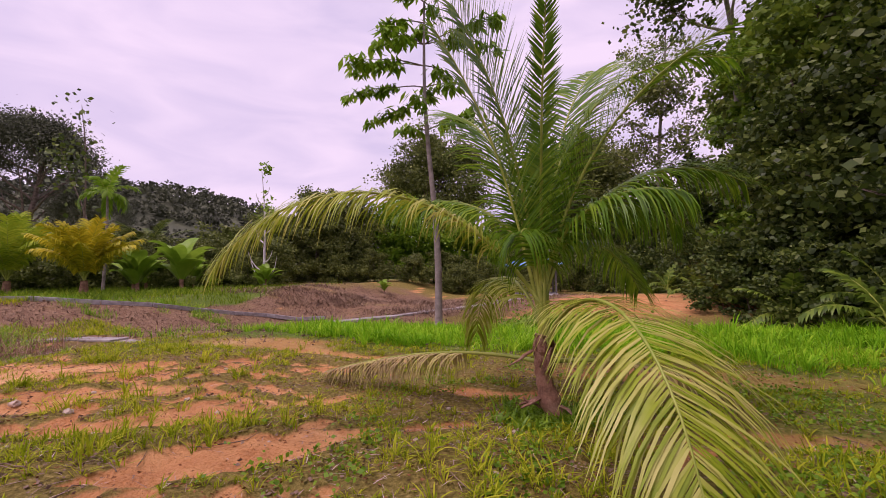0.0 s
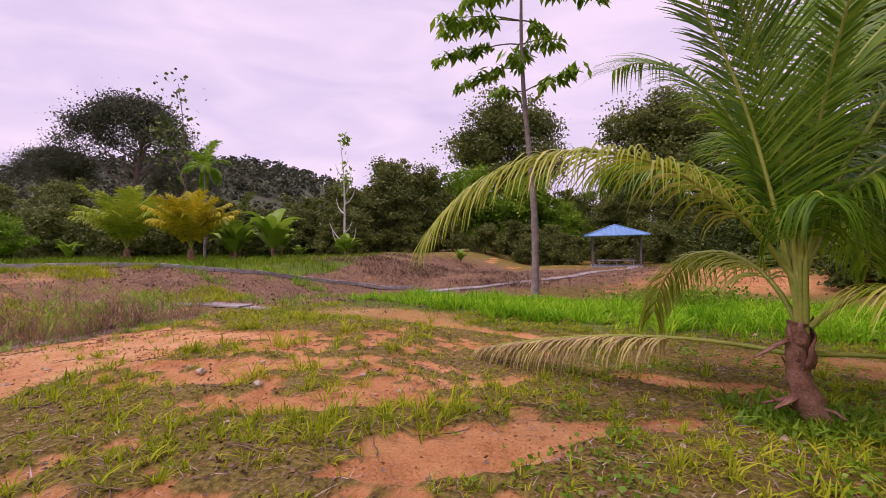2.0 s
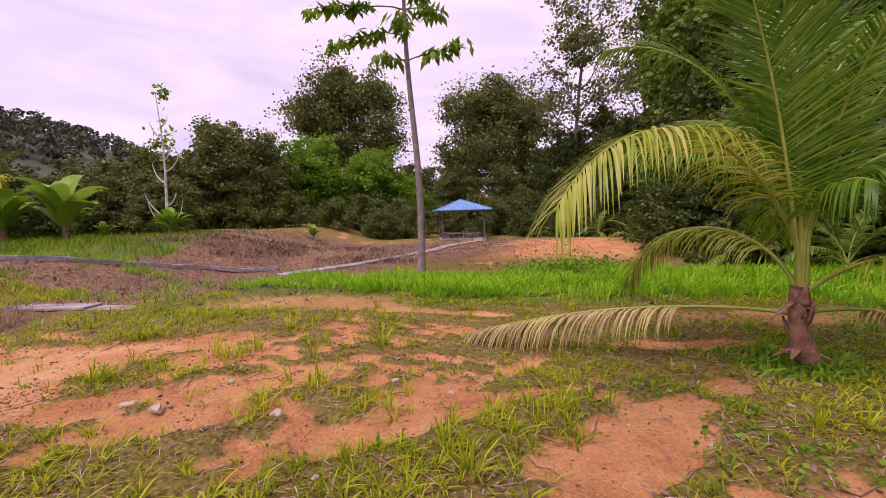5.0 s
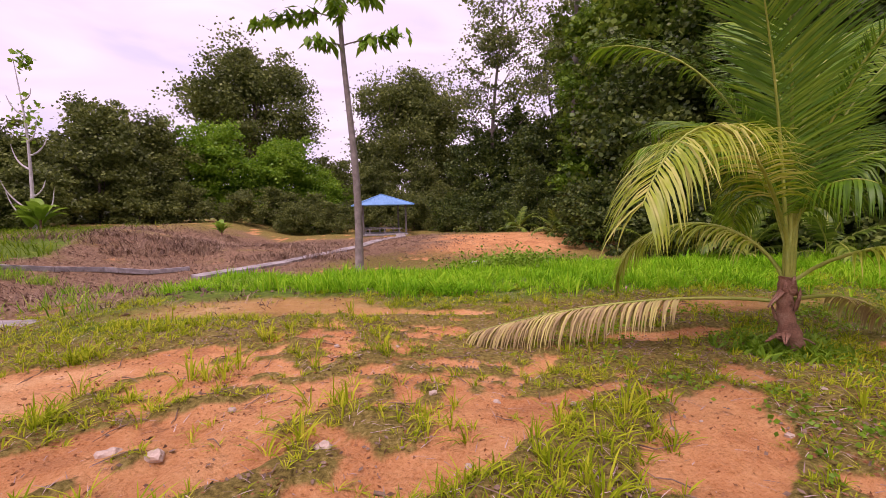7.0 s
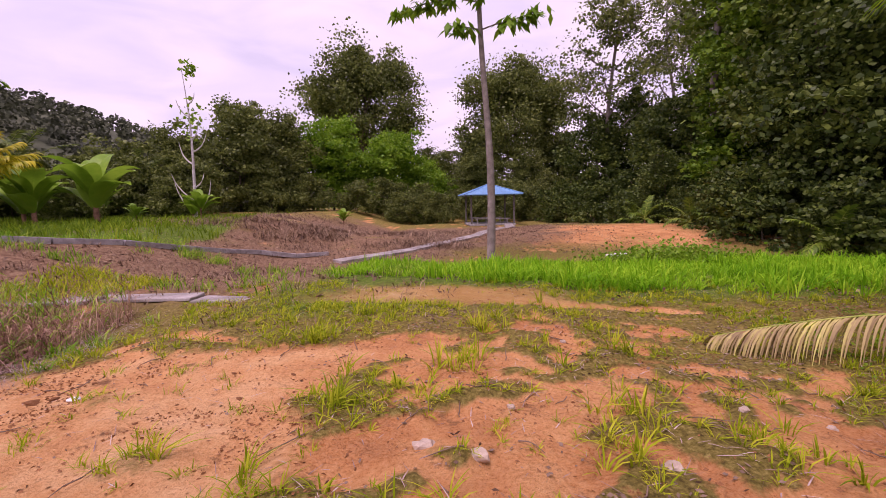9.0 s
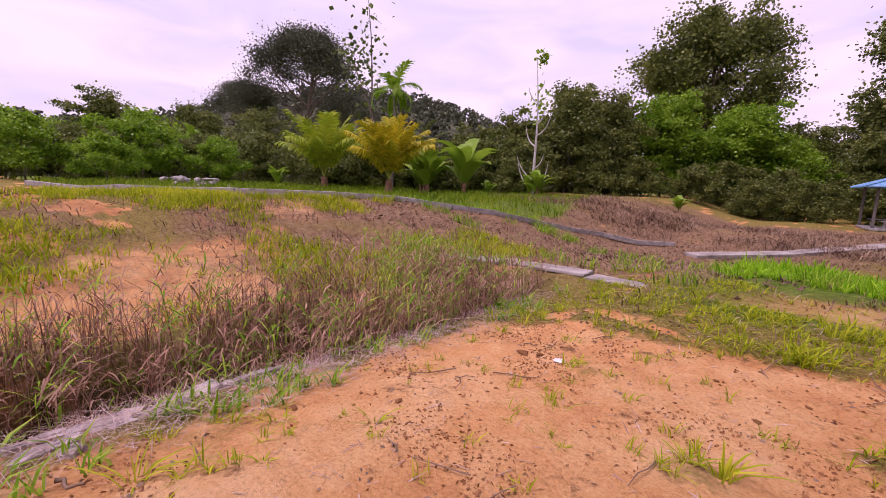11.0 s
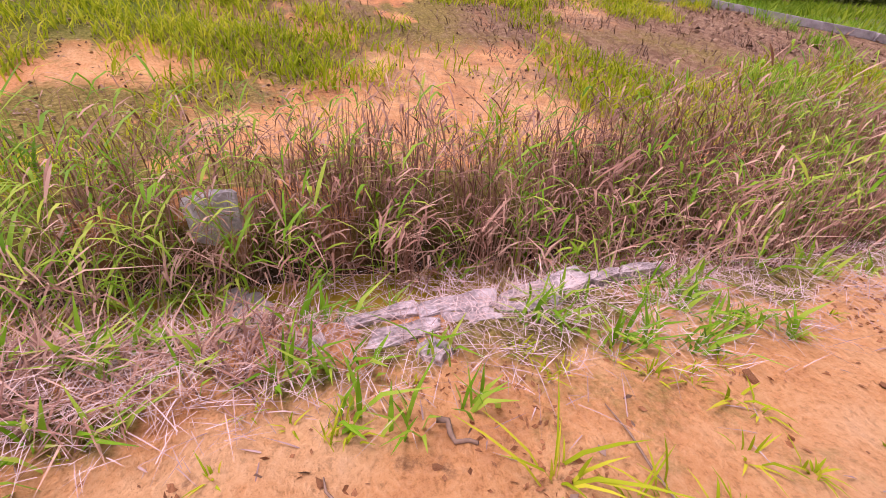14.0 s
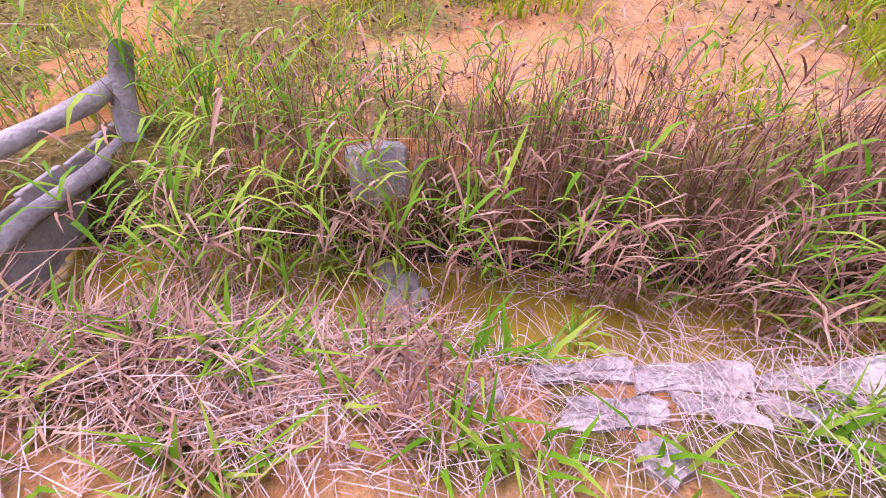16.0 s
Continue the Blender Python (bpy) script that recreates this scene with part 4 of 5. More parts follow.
# ---- shelters, footpath, planks ----
def build_shelter(name, label, x0, y0, turn, side, eave, rise, zbase, fascia):
    root = empty(name, x0, y0, zbase, label, "shelter")
    root.rotation_euler = (0, 0, radians(turn))
    h = side / 2
    bm = bmesh.new()
    apex = bm.verts.new((0, 0, eave + rise))
    apex_low = bm.verts.new((0, 0, eave + rise - 0.06))
    top = [bm.verts.new((sx * h, sy * h, eave)) for sx, sy in ((-1, -1), (1, -1), (1, 1), (-1, 1))]
    low = [bm.verts.new((sx * h, sy * h, eave - 0.05)) for sx, sy in ((-1, -1), (1, -1), (1, 1), (-1, 1))]
    for i in range(4):
        j = (i + 1) % 4
        bm.faces.new((top[i], top[j], apex))
        bm.faces.new((low[j], low[i], apex_low))
        bm.faces.new((low[i], low[j], top[j], top[i]))
    me = bpy.data.meshes.new("roof")
    bm.to_mesh(me)
    bm.free()
    roof = obj("roof", me, M_ROOF, root, "blue sheet-metal hip roof")
    # standing ribs down each slope, and hip caps
    ribs, hips = [], []
    for q in range(4):
        a = q * math.pi / 2
        c, s = math.cos(a), math.sin(a)
        for u in np.linspace(-0.9, 0.9, 13):
            f = 1 - abs(u)
            p0, p1 = (u * h, -h), (u * h, -h * (1 - f))
            ribs.append(([(p0[0] * c - p0[1] * s, p0[0] * s + p0[1] * c, eave + 0.015), (p1[0] * c - p1[1] * s, p1[0] * s + p1[1] * c, eave + rise * f + 0.015)], [0.018, 0.018]))
        hips.append(([(h * c - h * s, h * s + h * c, eave + 0.02), (0, 0, eave + rise + 0.02)], [0.05, 0.05]))
    obj("rib", tubes("rib", ribs, 4), M_ROOF, roof)
    obj("ridge_cap", tubes("ridge_cap", hips, 6), M_ROOF, roof)
    if fascia:
        for q in range(4):
            b = obj("fascia", box_mesh("fascia", side * 0.94, 0.04, 0.32, 0.004), M_CONCRETE, root)
            b.matrix_basis = pose(0, 0, 0, 0, 0, q * 90) @ pose(0, -h * 0.94, eave - 0.38)
    for sx in (-1, 1):
        for sy in (-1, 1):
            p = obj("post", box_mesh("post", 0.14, 0.14, eave + 0.15, 0.01), M_POST, root)
            p.location = (sx * h * 0.74, sy * h * 0.74, -0.12)
    obj("floor_slab", box_mesh("floor_slab", side * 0.8, side * 0.8, 0.16, 0.02), M_CONCRETE, root).location = (0, 0, -0.06)
    for sy in (-1, 1):
        bench = obj("bench", box_mesh("bench", side * 0.62, 0.34, 0.06, 0.01), M_CONCRETE, root)
        bench.location = (0, sy * h * 0.62, 0.5)
        for sx in (-1, 0, 1):
            leg = obj("bench_leg", box_mesh("bench_leg", 0.08, 0.26, 0.42, 0.005), M_CONCRETE, bench)
            leg.location = (sx * side * 0.26, 0, -0.42)
    return root


build_shelter("garden_shelter", "open shelter with a blue hip roof on posts", -1.3, 41.8, 8, 5.0, 2.62, 0.95, zat(-1.3, 41.8) + 0.05, False)
build_shelter("garden_shelter", "open shelter with a bright blue roof and pale fascia", -36.8, -1.9, 32, 3.6, 1.72, 0.78, zat(-37.6, -2.4) + 0.02, True)


def ribbon(name, label, category, pts, width, thick, mat, seed, kind="", up=0.04):
    """A narrow slab path that follows the ground, in pieces end to end."""
    root = empty(name, *pts[0], zat(*pts[0]), label, category)
    if kind:
        tagged(root, kind=kind)
    rnd = random.Random(seed)
    origin = Vector(root.location)
    k = 0
    for (xa, ya), (xb, yb) in zip(pts, pts[1:]):
        d = math.hypot(xb - xa, yb - ya)
        n = max(1, round(d / 1.5))
        for i in range(n):
            fa, fb = i / n, (i + 1) / n
            a = Vector((xa + (xb - xa) * fa, ya + (yb - ya) * fa, 0))
            b = Vector((xa + (xb - xa) * fb, ya + (yb - ya) * fb, 0))
            a.z, b.z = zat(a.x, a.y), zat(b.x, b.y)
            mid, v = (a + b) / 2, b - a
            slab = obj("slab", box_mesh("slab", v.length * 0.985, width * rnd.uniform(0.93, 1.05), thick, 0.008, 0.012, seed + k), mat, root)
            yaw, tilt = math.degrees(math.atan2(v.y, v.x)), -math.degrees(math.atan2(v.z, math.hypot(v.x, v.y)))
            slab.matrix_basis = Matrix.Translation(-origin) @ pose(mid.x, mid.y, mid.z + up - thick * 0.5, rnd.uniform(-2, 2), tilt, yaw)
            k += 1
    return root


ribbon("footpath", "narrow grey concrete footpath across the brown clearing", "path", [(-7.6, 17.6), (-6.2, 19.0), (-4.6, 22.0), (-3.0, 26.2), (-1.2, 31.8), (0.2, 36.5), (0.2, 39.2)], 0.7, 0.12, M_PATH, 3, "structure")
ribbon("kerb", "long grey concrete kerb along the grassy bank", "kerb", [(-8.6, 19.6), (-10.6, 18.0), (-12.0, 15.6), (-13.4, 12.8), (-15.2, 9.8), (-17.0, 7.6), (-20.0, 5.4), (-25.0, 3.8)], 0.2, 0.16, M_CONCRETE, 40, "structure", 0.08)


def plank_thing(x, y, turn, ln, wd, seed, label):
    ob = obj("plank", box_mesh("plank", ln, wd * 1.3, 0.05, 0.008, 0.014, seed, 2), M_PATH)
    ob.matrix_basis = pose(x, y, zat(x, y) - 0.02, 0, 0, turn)
    return tagged(ob, label, "plank", "old planks in the grass")


for x, y, tn, ln, wd, sd in ((-9.35, 8.75, 8, 1.5, 0.34, 1), (-7.75, 9.0, 5, 1.35, 0.36, 2), (-6.55, 8.95, -8, 1.0, 0.3, 3), (-9.2, 9.15, 10, 1.3, 0.2, 4)):
    plank_thing(x, y, tn, ln, wd, sd, "weathered grey plank half sunk in dead grass")


def build_sluice():
    """Two grey rails and boards across the ditch."""
    root = empty("ditch_barrier", -8.2, 0.62, -0.35, "old grey wooden rail barrier standing in the ditch", "barrier")
    rails = (((-7.1, 0.52, 0.10), (-8.68, 0.66, 0.12), 0.045, "rail"), ((-7.0, 0.6, -0.15), (-8.55, 0.66, -0.13), 0.04, "rail"))
    for a, b, r, nm in rails:
        s = np.linspace(0, 1, 8)[:, None]
        p = np.array(a) * (1 - s) + np.array(b) * s - np.array(root.location)
        p[:, 2] += 0.012 * np.sin(np.arange(8) * 1.9)
        obj(nm, tubes(nm, [(p, np.full(8, r) * (1 + 0.12 * np.sin(np.arange(8) * 2.3)))], 8), M_WOOD, root)
    post = np.array([[-8.5, 0.68, -0.3], [-8.62, 0.7, 0.1], [-8.78, 0.68, 0.27]]) - np.array(root.location)
    obj("post", tubes("post", [(post, np.array([0.06, 0.055, 0.05]))], 8), M_WOOD, root)
    for i in range(6):
        b = obj("board", box_mesh("board", 0.24, 0.022, 0.34, 0.004, 0.008, i), M_WOOD, root)
        b.location = (0.85 - i * 0.25, -0.02 - 0.03 * (i % 2), -0.06)


build_sluice()



def plate_mesh(name, corners, thick, rnd):
    """A flat broken plate between four corners, with a jagged rim and an uneven top."""
    rim = []
    for (xa, ya), (xb, yb) in zip(corners, corners[1:] + corners[:1]):
        for k in range(4):
            f = k / 4
            rim.append((xa + (xb - xa) * f + rnd.uniform(-1, 1) * 0.011, ya + (yb - ya) * f + rnd.uniform(-1, 1) * 0.011))
    n = len(rim)
    mx, my = sum(p[0] for p in rim) / n, sum(p[1] for p in rim) / n

    def ring(k, z, dz):
        return [(mx + (x - mx) * k, my + (y - my) * k, z + rnd.uniform(-dz, dz)) for x, y in rim]

    v = ring(1.02, 0, 0) + ring(1.0, thick * 0.8, 0.003) + ring(0.95, thick, 0.004) + ring(0.5, thick, 0.007) + [(mx, my, thick)]
    f = [tuple(reversed(range(n)))]
    for lv in (0, n, 2 * n):
        f += [(lv + k, lv + (k + 1) % n, lv + n + (k + 1) % n, lv + n + k) for k in range(n)]
    f += [(3 * n + k, 3 * n + (k + 1) % n, 4 * n) for k in range(n)]
    me = bpy.data.meshes.new(name)
    me.from_pydata(v, [], f)
    return me


# cracked concrete lining along the ditch edge, in two rows of plates
rs = random.Random(12)
for xa, xb, y0, y1, lift in ((-7.36, -7.265, 2.5, 3.9, -0.032), (-7.25, -7.15, 2.6, 3.6, -0.03), (-7.34, -7.26, 1.4, 2.1, -0.055)):
    yy = y0
    while yy < y1:
        ln = rs.uniform(0.2, 0.46)
        slant, bow = rs.uniform(-0.06, 0.06), 0.04 * math.sin(yy * 0.9 + 0.4)
        mx, my = (xa + xb) / 2 + bow, yy + ln / 2
        quad = [(xa + bow - mx + rs.uniform(-0.035, 0.035), yy - my), (xb + bow - mx + rs.uniform(-0.035, 0.035), yy + slant - my), (xb + bow - mx + rs.uniform(-0.035, 0.035), yy + ln + slant - 0.015 - my), (xa + bow - mx + rs.uniform(-0.035, 0.035), yy + ln - 0.015 - my)]
        ob = tagged(obj("broken_slab", plate_mesh("broken_slab", quad, 0.045, rs), M_SLAB), "cracked flat piece of grey concrete at the ditch edge", "rubble", "broken slabs along the ditch")
        ob.matrix_basis = pose(mx, my, -0.12 + lift, rs.uniform(-7, 7), rs.uniform(-5, 9), rs.uniform(-6, 6))
        yy += ln
for x, y, a, b, tn in ((-7.06, 2.8, 0.06, 0.05, 30),):
    ob = tagged(obj("broken_slab", plate_mesh("broken_slab", [(-a, -b), (a, -b * 0.7), (a * 0.8, b), (-a * 0.7, b)], 0.035, rs), M_SLAB), "small loose piece of broken concrete on the clay", "rubble", "broken slabs along the ditch")
    ob.matrix_basis = pose(x, y, zat(x, y) - 0.006, 4, -5, tn)
block_me = box_mesh("concrete_block", 0.1, 0.27, 0.44, 0.016, 0.03, 9, 3)
rock = tagged(obj("concrete_block", block_me, M_PALE), "pale upright concrete block among the reeds", "rubble")
rock.matrix_basis = pose(-8.3, 1.98, -0.42, 3, -10, 8)
for i, (x, y, r) in enumerate(((-7.82, 2.06, 0.07), (-7.74, 2.12, 0.06), (-7.9, 2.1, 0.08), (-7.72, 2.02, 0.05), (-7.95, 2.02, 0.09), (-7.84, 2.16, 0.06))):
    ob = tagged(obj("stone", lump_mesh("stone", r, r * 0.8, r * 0.6, i + 40), M_PATH), "dark wet stone in the ditch water", "stone", "stones in the ditch")
    ob.location = (x, y, -0.43 + r * 0.2)
pile = empty("rubble_pile", -28.5, 9.6, zat(-28.5, 9.6), "low heap of grey rubble beyond the kerb", "rubble")
for i in range(26):
    r = random.Random(i)
    st = obj("lump", lump_mesh("lump", r.uniform(0.12, 0.3), r.uniform(0.12, 0.28), r.uniform(0.08, 0.18), i, 1, 0.5), M_CONCRETE, pile)
    st.location = (r.gauss(0, 0.8), r.gauss(0, 0.7), max(0.05, 0.45 - 0.3 * abs(r.gauss(0, 1))))

# stones and clods
for i, (x, y, s, lab) in enumerate(((-3.035, 5.03, 0.085, "pale rounded stone on the clay"), (-1.74, 4.81, 0.06, "small pale stone on the clay"), (-2.72, 4.9, 0.075, "pale flat stone on the clay"))):
    ob = tagged(obj("stone", lump_mesh("stone", s * 0.85, s * 0.65, s * 0.5, i + 20, 2, 0.5), M_STONE), lab, "stone", "stones on the clay")
    ob.location = (x, y, zat(x, y) + s * 0.05)
rp = random.Random(15)
pebble_me = [lump_mesh("pebble", 1, 0.8, 0.55, k + 60, 2, 0.5) for k in range(4)]
for i in range(36):
    x, y, k = rp.uniform(-4.5, 2.5), rp.uniform(3.6, 7.5), rp.uniform(0.014, 0.035)
    ob = tagged(obj("pebble", pebble_me[i % 4], M_STONE if i % 3 else M_CLOD), "small pale pebble on the clay", "stone", "pebbles on the clay")
    ob.matrix_basis = pose(x, y, zat(x, y) + k * 0.2, 0, 0, i * 77) @ Matrix.Scale(k, 4)
twigs = []
for i in range(230):
    x, y, a, ln = rp.uniform(-7, 5), rp.uniform(2.2, 8.5), rp.uniform(0, 6.3), rp.uniform(0.08, 0.34)
    pts = []
    for k in range(4):
        px, py = x + math.cos(a) * ln * (k / 3 - 0.5) + rp.uniform(-0.012, 0.012), y + math.sin(a) * ln * (k / 3 - 0.5) + rp.uniform(-0.012, 0.012)
        pts.append((px, py, zat(px, py) + 0.008 + rp.uniform(0, 0.02)))
    twigs.append((pts, [0.005, 0.0045, 0.004, 0.002]))
tagged(obj("twigs", tubes("twigs", twigs, 4), M_TWIG), "thin dry twigs and stalks strewn over the soil", "litter", kind="stuff")
rc = random.Random(4)
spots = [(-6.05, 5.55, 0.05), (-5.93, 5.6, 0.035), (-6.15, 4.27, 0.025), (-6.62, 3.82, 0.03)]
spots += [(rc.uniform(-6.8, -3.9), rc.uniform(1.5, 6.6), 0.006 + 0.022 * rc.random() ** 3) for _ in range(100)]
clod_me = [lump_mesh("clod", 1, 0.75, 0.45, k, 1, 0.9) for k in range(5)]
for i, (x, y, s) in enumerate(spots):
    ob = tagged(obj("clod", clod_me[i % 5], M_CLOD), "dark crumb of clay on bare ground", "clod", "clods on the clay")
    ob.matrix_basis = pose(x, y, zat(x, y) + s * 0.2, 0, 0, i * 50) @ Matrix.Scale(s, 4)
chip = tagged(obj("plastic_scrap", lump_mesh("plastic_scrap", 0.05, 0.03, 0.015, 3, 2, 0.6), M_WHITE), "white plastic scrap on the clay", "litter")
chip.location = (-5.74, 5.57, zat(-5.74, 5.57) + 0.012)
for i, (x, y, tn, ln) in enumerate(((-1.35, 4.25, -40, 0.22), (-4.55, 4.3, 15, 0.14), (-1.0, 3.9, 120, 0.26), (-6.7, 2.75, 35, 0.14), (-2.9, 3.6, 70, 0.2))):
    p = np.stack([np.linspace(-ln / 2, ln / 2, 6), 0.02 * np.sin(np.arange(6) * 1.7), 0.01 + 0.006 * np.cos(np.arange(6))], -1)
    ob = tagged(obj("stick", tubes("stick", [(p, np.linspace(0.012, 0.006, 6))], 6), M_TWIG if i != 1 else M_STONE), "short dry stick lying on the clay", "stick", "sticks on the ground")
    ob.matrix_basis = pose(x, y, zat(x, y) + 0.005, 0, 0, tn)
board = tagged(obj("board", box_mesh("board", 0.7, 0.26, 0.05, 0.006, 0.01, 5, 2), M_WHITE), "pale broken board lying on the clay mound", "board")
board.matrix_basis = pose(2.2, 17.9, zat(2.2, 17.9) + 0.02, 6, -8, -20)
mast = empty("radio_mast", -197, 8, 14, "thin lattice mast on the distant hill", "mast")
obj("mast_leg", tubes("mast_leg", [([(-0.5, 0, 0), (-0.1, 0, 24)], [0.18, 0.08]), ([(0.5, 0, 0), (0.1, 0, 24)], [0.18, 0.08])] + [([(-0.5 + k * 0.03, 0, k * 1.7), (0.5 - k * 0.03, 0, k * 1.7 + 1.7)], [0.06, 0.06]) for k in range(13)], 4), M_WHITE, mast)


# ---- grasses ----
def blades(name, label, x, y, h, w, mat, lean, rng, curl=0.7, z=None, base=None):
    """Ribbons of grass that stand at x, y, each bent over to one side."""
    n = len(x)
    z = height(x, y) if z is None else z
    a = rng.uniform(0, 2 * np.pi, n)
    out = np.stack([np.cos(a), np.sin(a), np.zeros(n)], -1)
    side = np.stack([-np.sin(a + 0.5), np.cos(a + 0.5), np.zeros(n)], -1)
    hh = (h * rng.uniform(0.5, 1.3, n))[:, None]
    ww = (w * rng.uniform(0.6, 1.3, n))[:, None]
    ln = lean * rng.uniform(0.3, 1.5, (n, 1))
    root = np.stack([x, y, z - 0.01], -1)
    up = np.array([0, 0, 1.0])
    rows = []
    for s, wk in ((0, 0.8), (0.5, 1.0), (1.0, 0.1)):
        p = root + up * hh * (s - 0.5 * curl * np.minimum(ln, 1.2) * s**2) + out * hh * ln * s**1.7
        rows.append(np.stack([p - side * ww * wk / 2, p + side * ww * wk / 2], 1))
    return tagged(obj(name, strips(name, np.stack(rows, 1)), mat), label, "grass", kind="stuff")


def tufts(name, label, cx, cy, size, count, mat, rng, width=0.034, lean=0.7, curl=0.8, z=None):
    """Tufts of grass at cx, cy: blades that spread out from each tuft's foot and bend over."""
    x, y, sz = np.repeat(cx, count), np.repeat(cy, count), np.repeat(size, count)
    n = len(x)
    a = rng.uniform(0, 2 * np.pi, n)
    r = sz * rng.uniform(0, 0.32, n)
    x, y = x + r * np.cos(a), y + r * np.sin(a)
    z = height(x, y) if z is None else np.repeat(z, count)
    a = a + rng.normal(size=n) * 0.5
    out = np.stack([np.cos(a), np.sin(a), np.zeros(n)], -1)
    side = np.stack([-np.sin(a + 0.4), np.cos(a + 0.4), np.zeros(n)], -1)
    hh = (sz * rng.uniform(0.4, 1.15, n))[:, None]
    ww = (width * np.sqrt(sz) * rng.uniform(0.6, 1.25, n))[:, None]
    ln = lean * rng.uniform(0.1, 1.5, (n, 1))
    root = np.stack([x, y, z - 0.01], -1)
    rows = []
    for q, wk in ((0, 0.7), (0.4, 1.0), (0.75, 0.75), (1.0, 0.06)):
        p = root + np.array([0, 0, 1.0]) * hh * (q - 0.55 * curl * np.minimum(ln, 1.1) * q**2) + out * hh * ln * q**1.6
        rows.append(np.stack([p - side * ww * wk / 2, p + side * ww * wk / 2], 1))
    return tagged(obj(name, strips(name, np.stack(rows, 1)), mat), label, "grass", kind="stuff")


def reed_plants(name, label, x, y, tall_by, leaves, stem_mat, leaf_mat, rng, wide=0.016, reach=0.3):
    """Upright reed stems with arching leaves along them."""
    n = len(x)
    base = np.stack([x, y, np.maximum(height(x, y), -0.45) - 0.01], -1)
    a = rng.uniform(0, 2 * np.pi, n)
    way = np.stack([np.cos(a), np.sin(a), np.zeros(n)], -1)
    h = (tall_by * rng.uniform(0.55, 1.15, n))[:, None]
    ln = rng.uniform(0.03, 0.4, (n, 1))
    side = np.stack([-np.sin(a), np.cos(a), np.zeros(n)], -1) * 0.003
    qs = np.linspace(0, 1, 4)
    pts = [base + np.array([0, 0, 1.0]) * h * (q - 0.15 * ln * q**2) + way * h * ln * q**1.7 for q in qs]
    stems = strips(name, np.stack([np.stack([p - side * (1.2 - q), p + side * (1.2 - q)], 1) for p, q in zip(pts, qs)], 1))
    tagged(obj(name + "_stems", stems, stem_mat), label + ", stems", "reeds", kind="stuff")
    f = rng.uniform(0.15, 1.0, (n * leaves, 1))
    hh, ll, ww = np.repeat(h, leaves, 0), np.repeat(ln, leaves, 0), np.repeat(way, leaves, 0)
    at = np.repeat(base, leaves, 0) + np.array([0, 0, 1.0]) * hh * (f - 0.15 * ll * f**2) + ww * hh * ll * f**1.7
    b = rng.uniform(0, 2 * np.pi, n * leaves)
    out = np.stack([np.cos(b), np.sin(b), np.zeros(n * leaves)], -1)
    sd = np.stack([-np.sin(b + 0.4), np.cos(b + 0.4), np.zeros(n * leaves)], -1)
    size = reach * rng.uniform(0.5, 1.25, (n * leaves, 1))
    droop = rng.uniform(0.1, 1.25, (n * leaves, 1))
    wd = wide * rng.uniform(0.5, 1.3, (n * leaves, 1))
    rows = []
    for q, wk in ((0, 0.5), (0.35, 1.0), (0.7, 0.8), (1.0, 0.06)):
        p = at + out * size * q * 0.75 + np.array([0, 0, 1.0]) * size * (0.75 * q - droop * q**2)
        rows.append(np.stack([p - sd * wd * wk / 2, p + sd * wd * wk / 2], 1))
    tagged(obj(name + "_leaves", strips(name, np.stack(rows, 1)), leaf_mat), label + ", leaves", "reeds", kind="stuff")


def scatter(n, x0, x1, y0, y1, chance, rng, tuft=1, spread=0.05):
    """Random places kept with the chance that a function gives."""
    x, y = rng.uniform(x0, x1, n), rng.uniform(y0, y1, n)
    keep = rng.uniform(0, 1, n) < chance(x, y)
    x, y = np.repeat(x[keep], tuft), np.repeat(y[keep], tuft)
    return x + rng.normal(size=len(x)) * spread, y + rng.normal(size=len(x)) * spread


gr = np.random.default_rng(101)
x, y = scatter(17000, -7, 9, 0.8, 10.2, lambda x, y: np.clip(0.02 + 0.95 * cover(x, y), 0, 1) * (0.25 + 0.75 * step(0.4, 0.58, fbm(x * 1.9, y * 1.9, 52))), gr, 1, 0.02)
tufts("lawn_grass", "low patchy yellow-green grass on the clay", x, y, 0.03 + 0.11 * fbm(x * 1.3, y * 1.3, 53) * gr.uniform(0.3, 1.7, len(x)), 10, M_LAWN, gr, 0.028, 1.1)
x, y = scatter(2600, -6.5, 8, 1.0, 9.6, lambda x, y: 0.5 * cover(x, y) * step(0.47, 0.6, fbm(x * 0.9, y * 0.9, 51)), gr, 1, 0.02)
tufts("grass_tuft", "taller green grass tufts scattered over the clay", x, y, 0.08 + 0.14 * gr.random(len(x)) ** 2, 16, M_LAWN, gr, 0.026, 1.0)
BIG = [(-1.9, 3.8), (-1.7, 5.2), (-1.1, 4.9), (-0.1, 4.7), (-0.3, 4.0), (0.2, 4.75), (-1.4, 6.7), (-1.0, 5.15), (0.25, 4.5), (-0.4, 4.3), (-1.9, 4.9), (-3.0, 6.1), (-4.1, 7.9), (-2.7, 7.4), (-3.7, 5.6), (-4.4, 6.8), (-1.7, 5.5), (-1.1, 5.1), (-2.9, 6.4),
       (-4.3, 7.0), (-3.6, 5.5), (-4.0, 8.0), (-3.3, 5.7), (-2.5, 7.3), (0.4, 4.9), (-1.5, 3.9), (-0.9, 4.0), (0.0, 5.0)]
bx, by = np.repeat([p[0] for p in BIG], 5), np.repeat([p[1] for p in BIG], 5)
bx, by = bx + gr.normal(size=len(bx)) * 0.13, by + gr.normal(size=len(by)) * 0.13
tufts("tall_tuft", "clumps of tall green grass with broad blades", bx, by, 0.08 + 0.2 * gr.random(len(bx)) ** 1.5, 14, M_LAWN, gr, 0.028, 0.9)
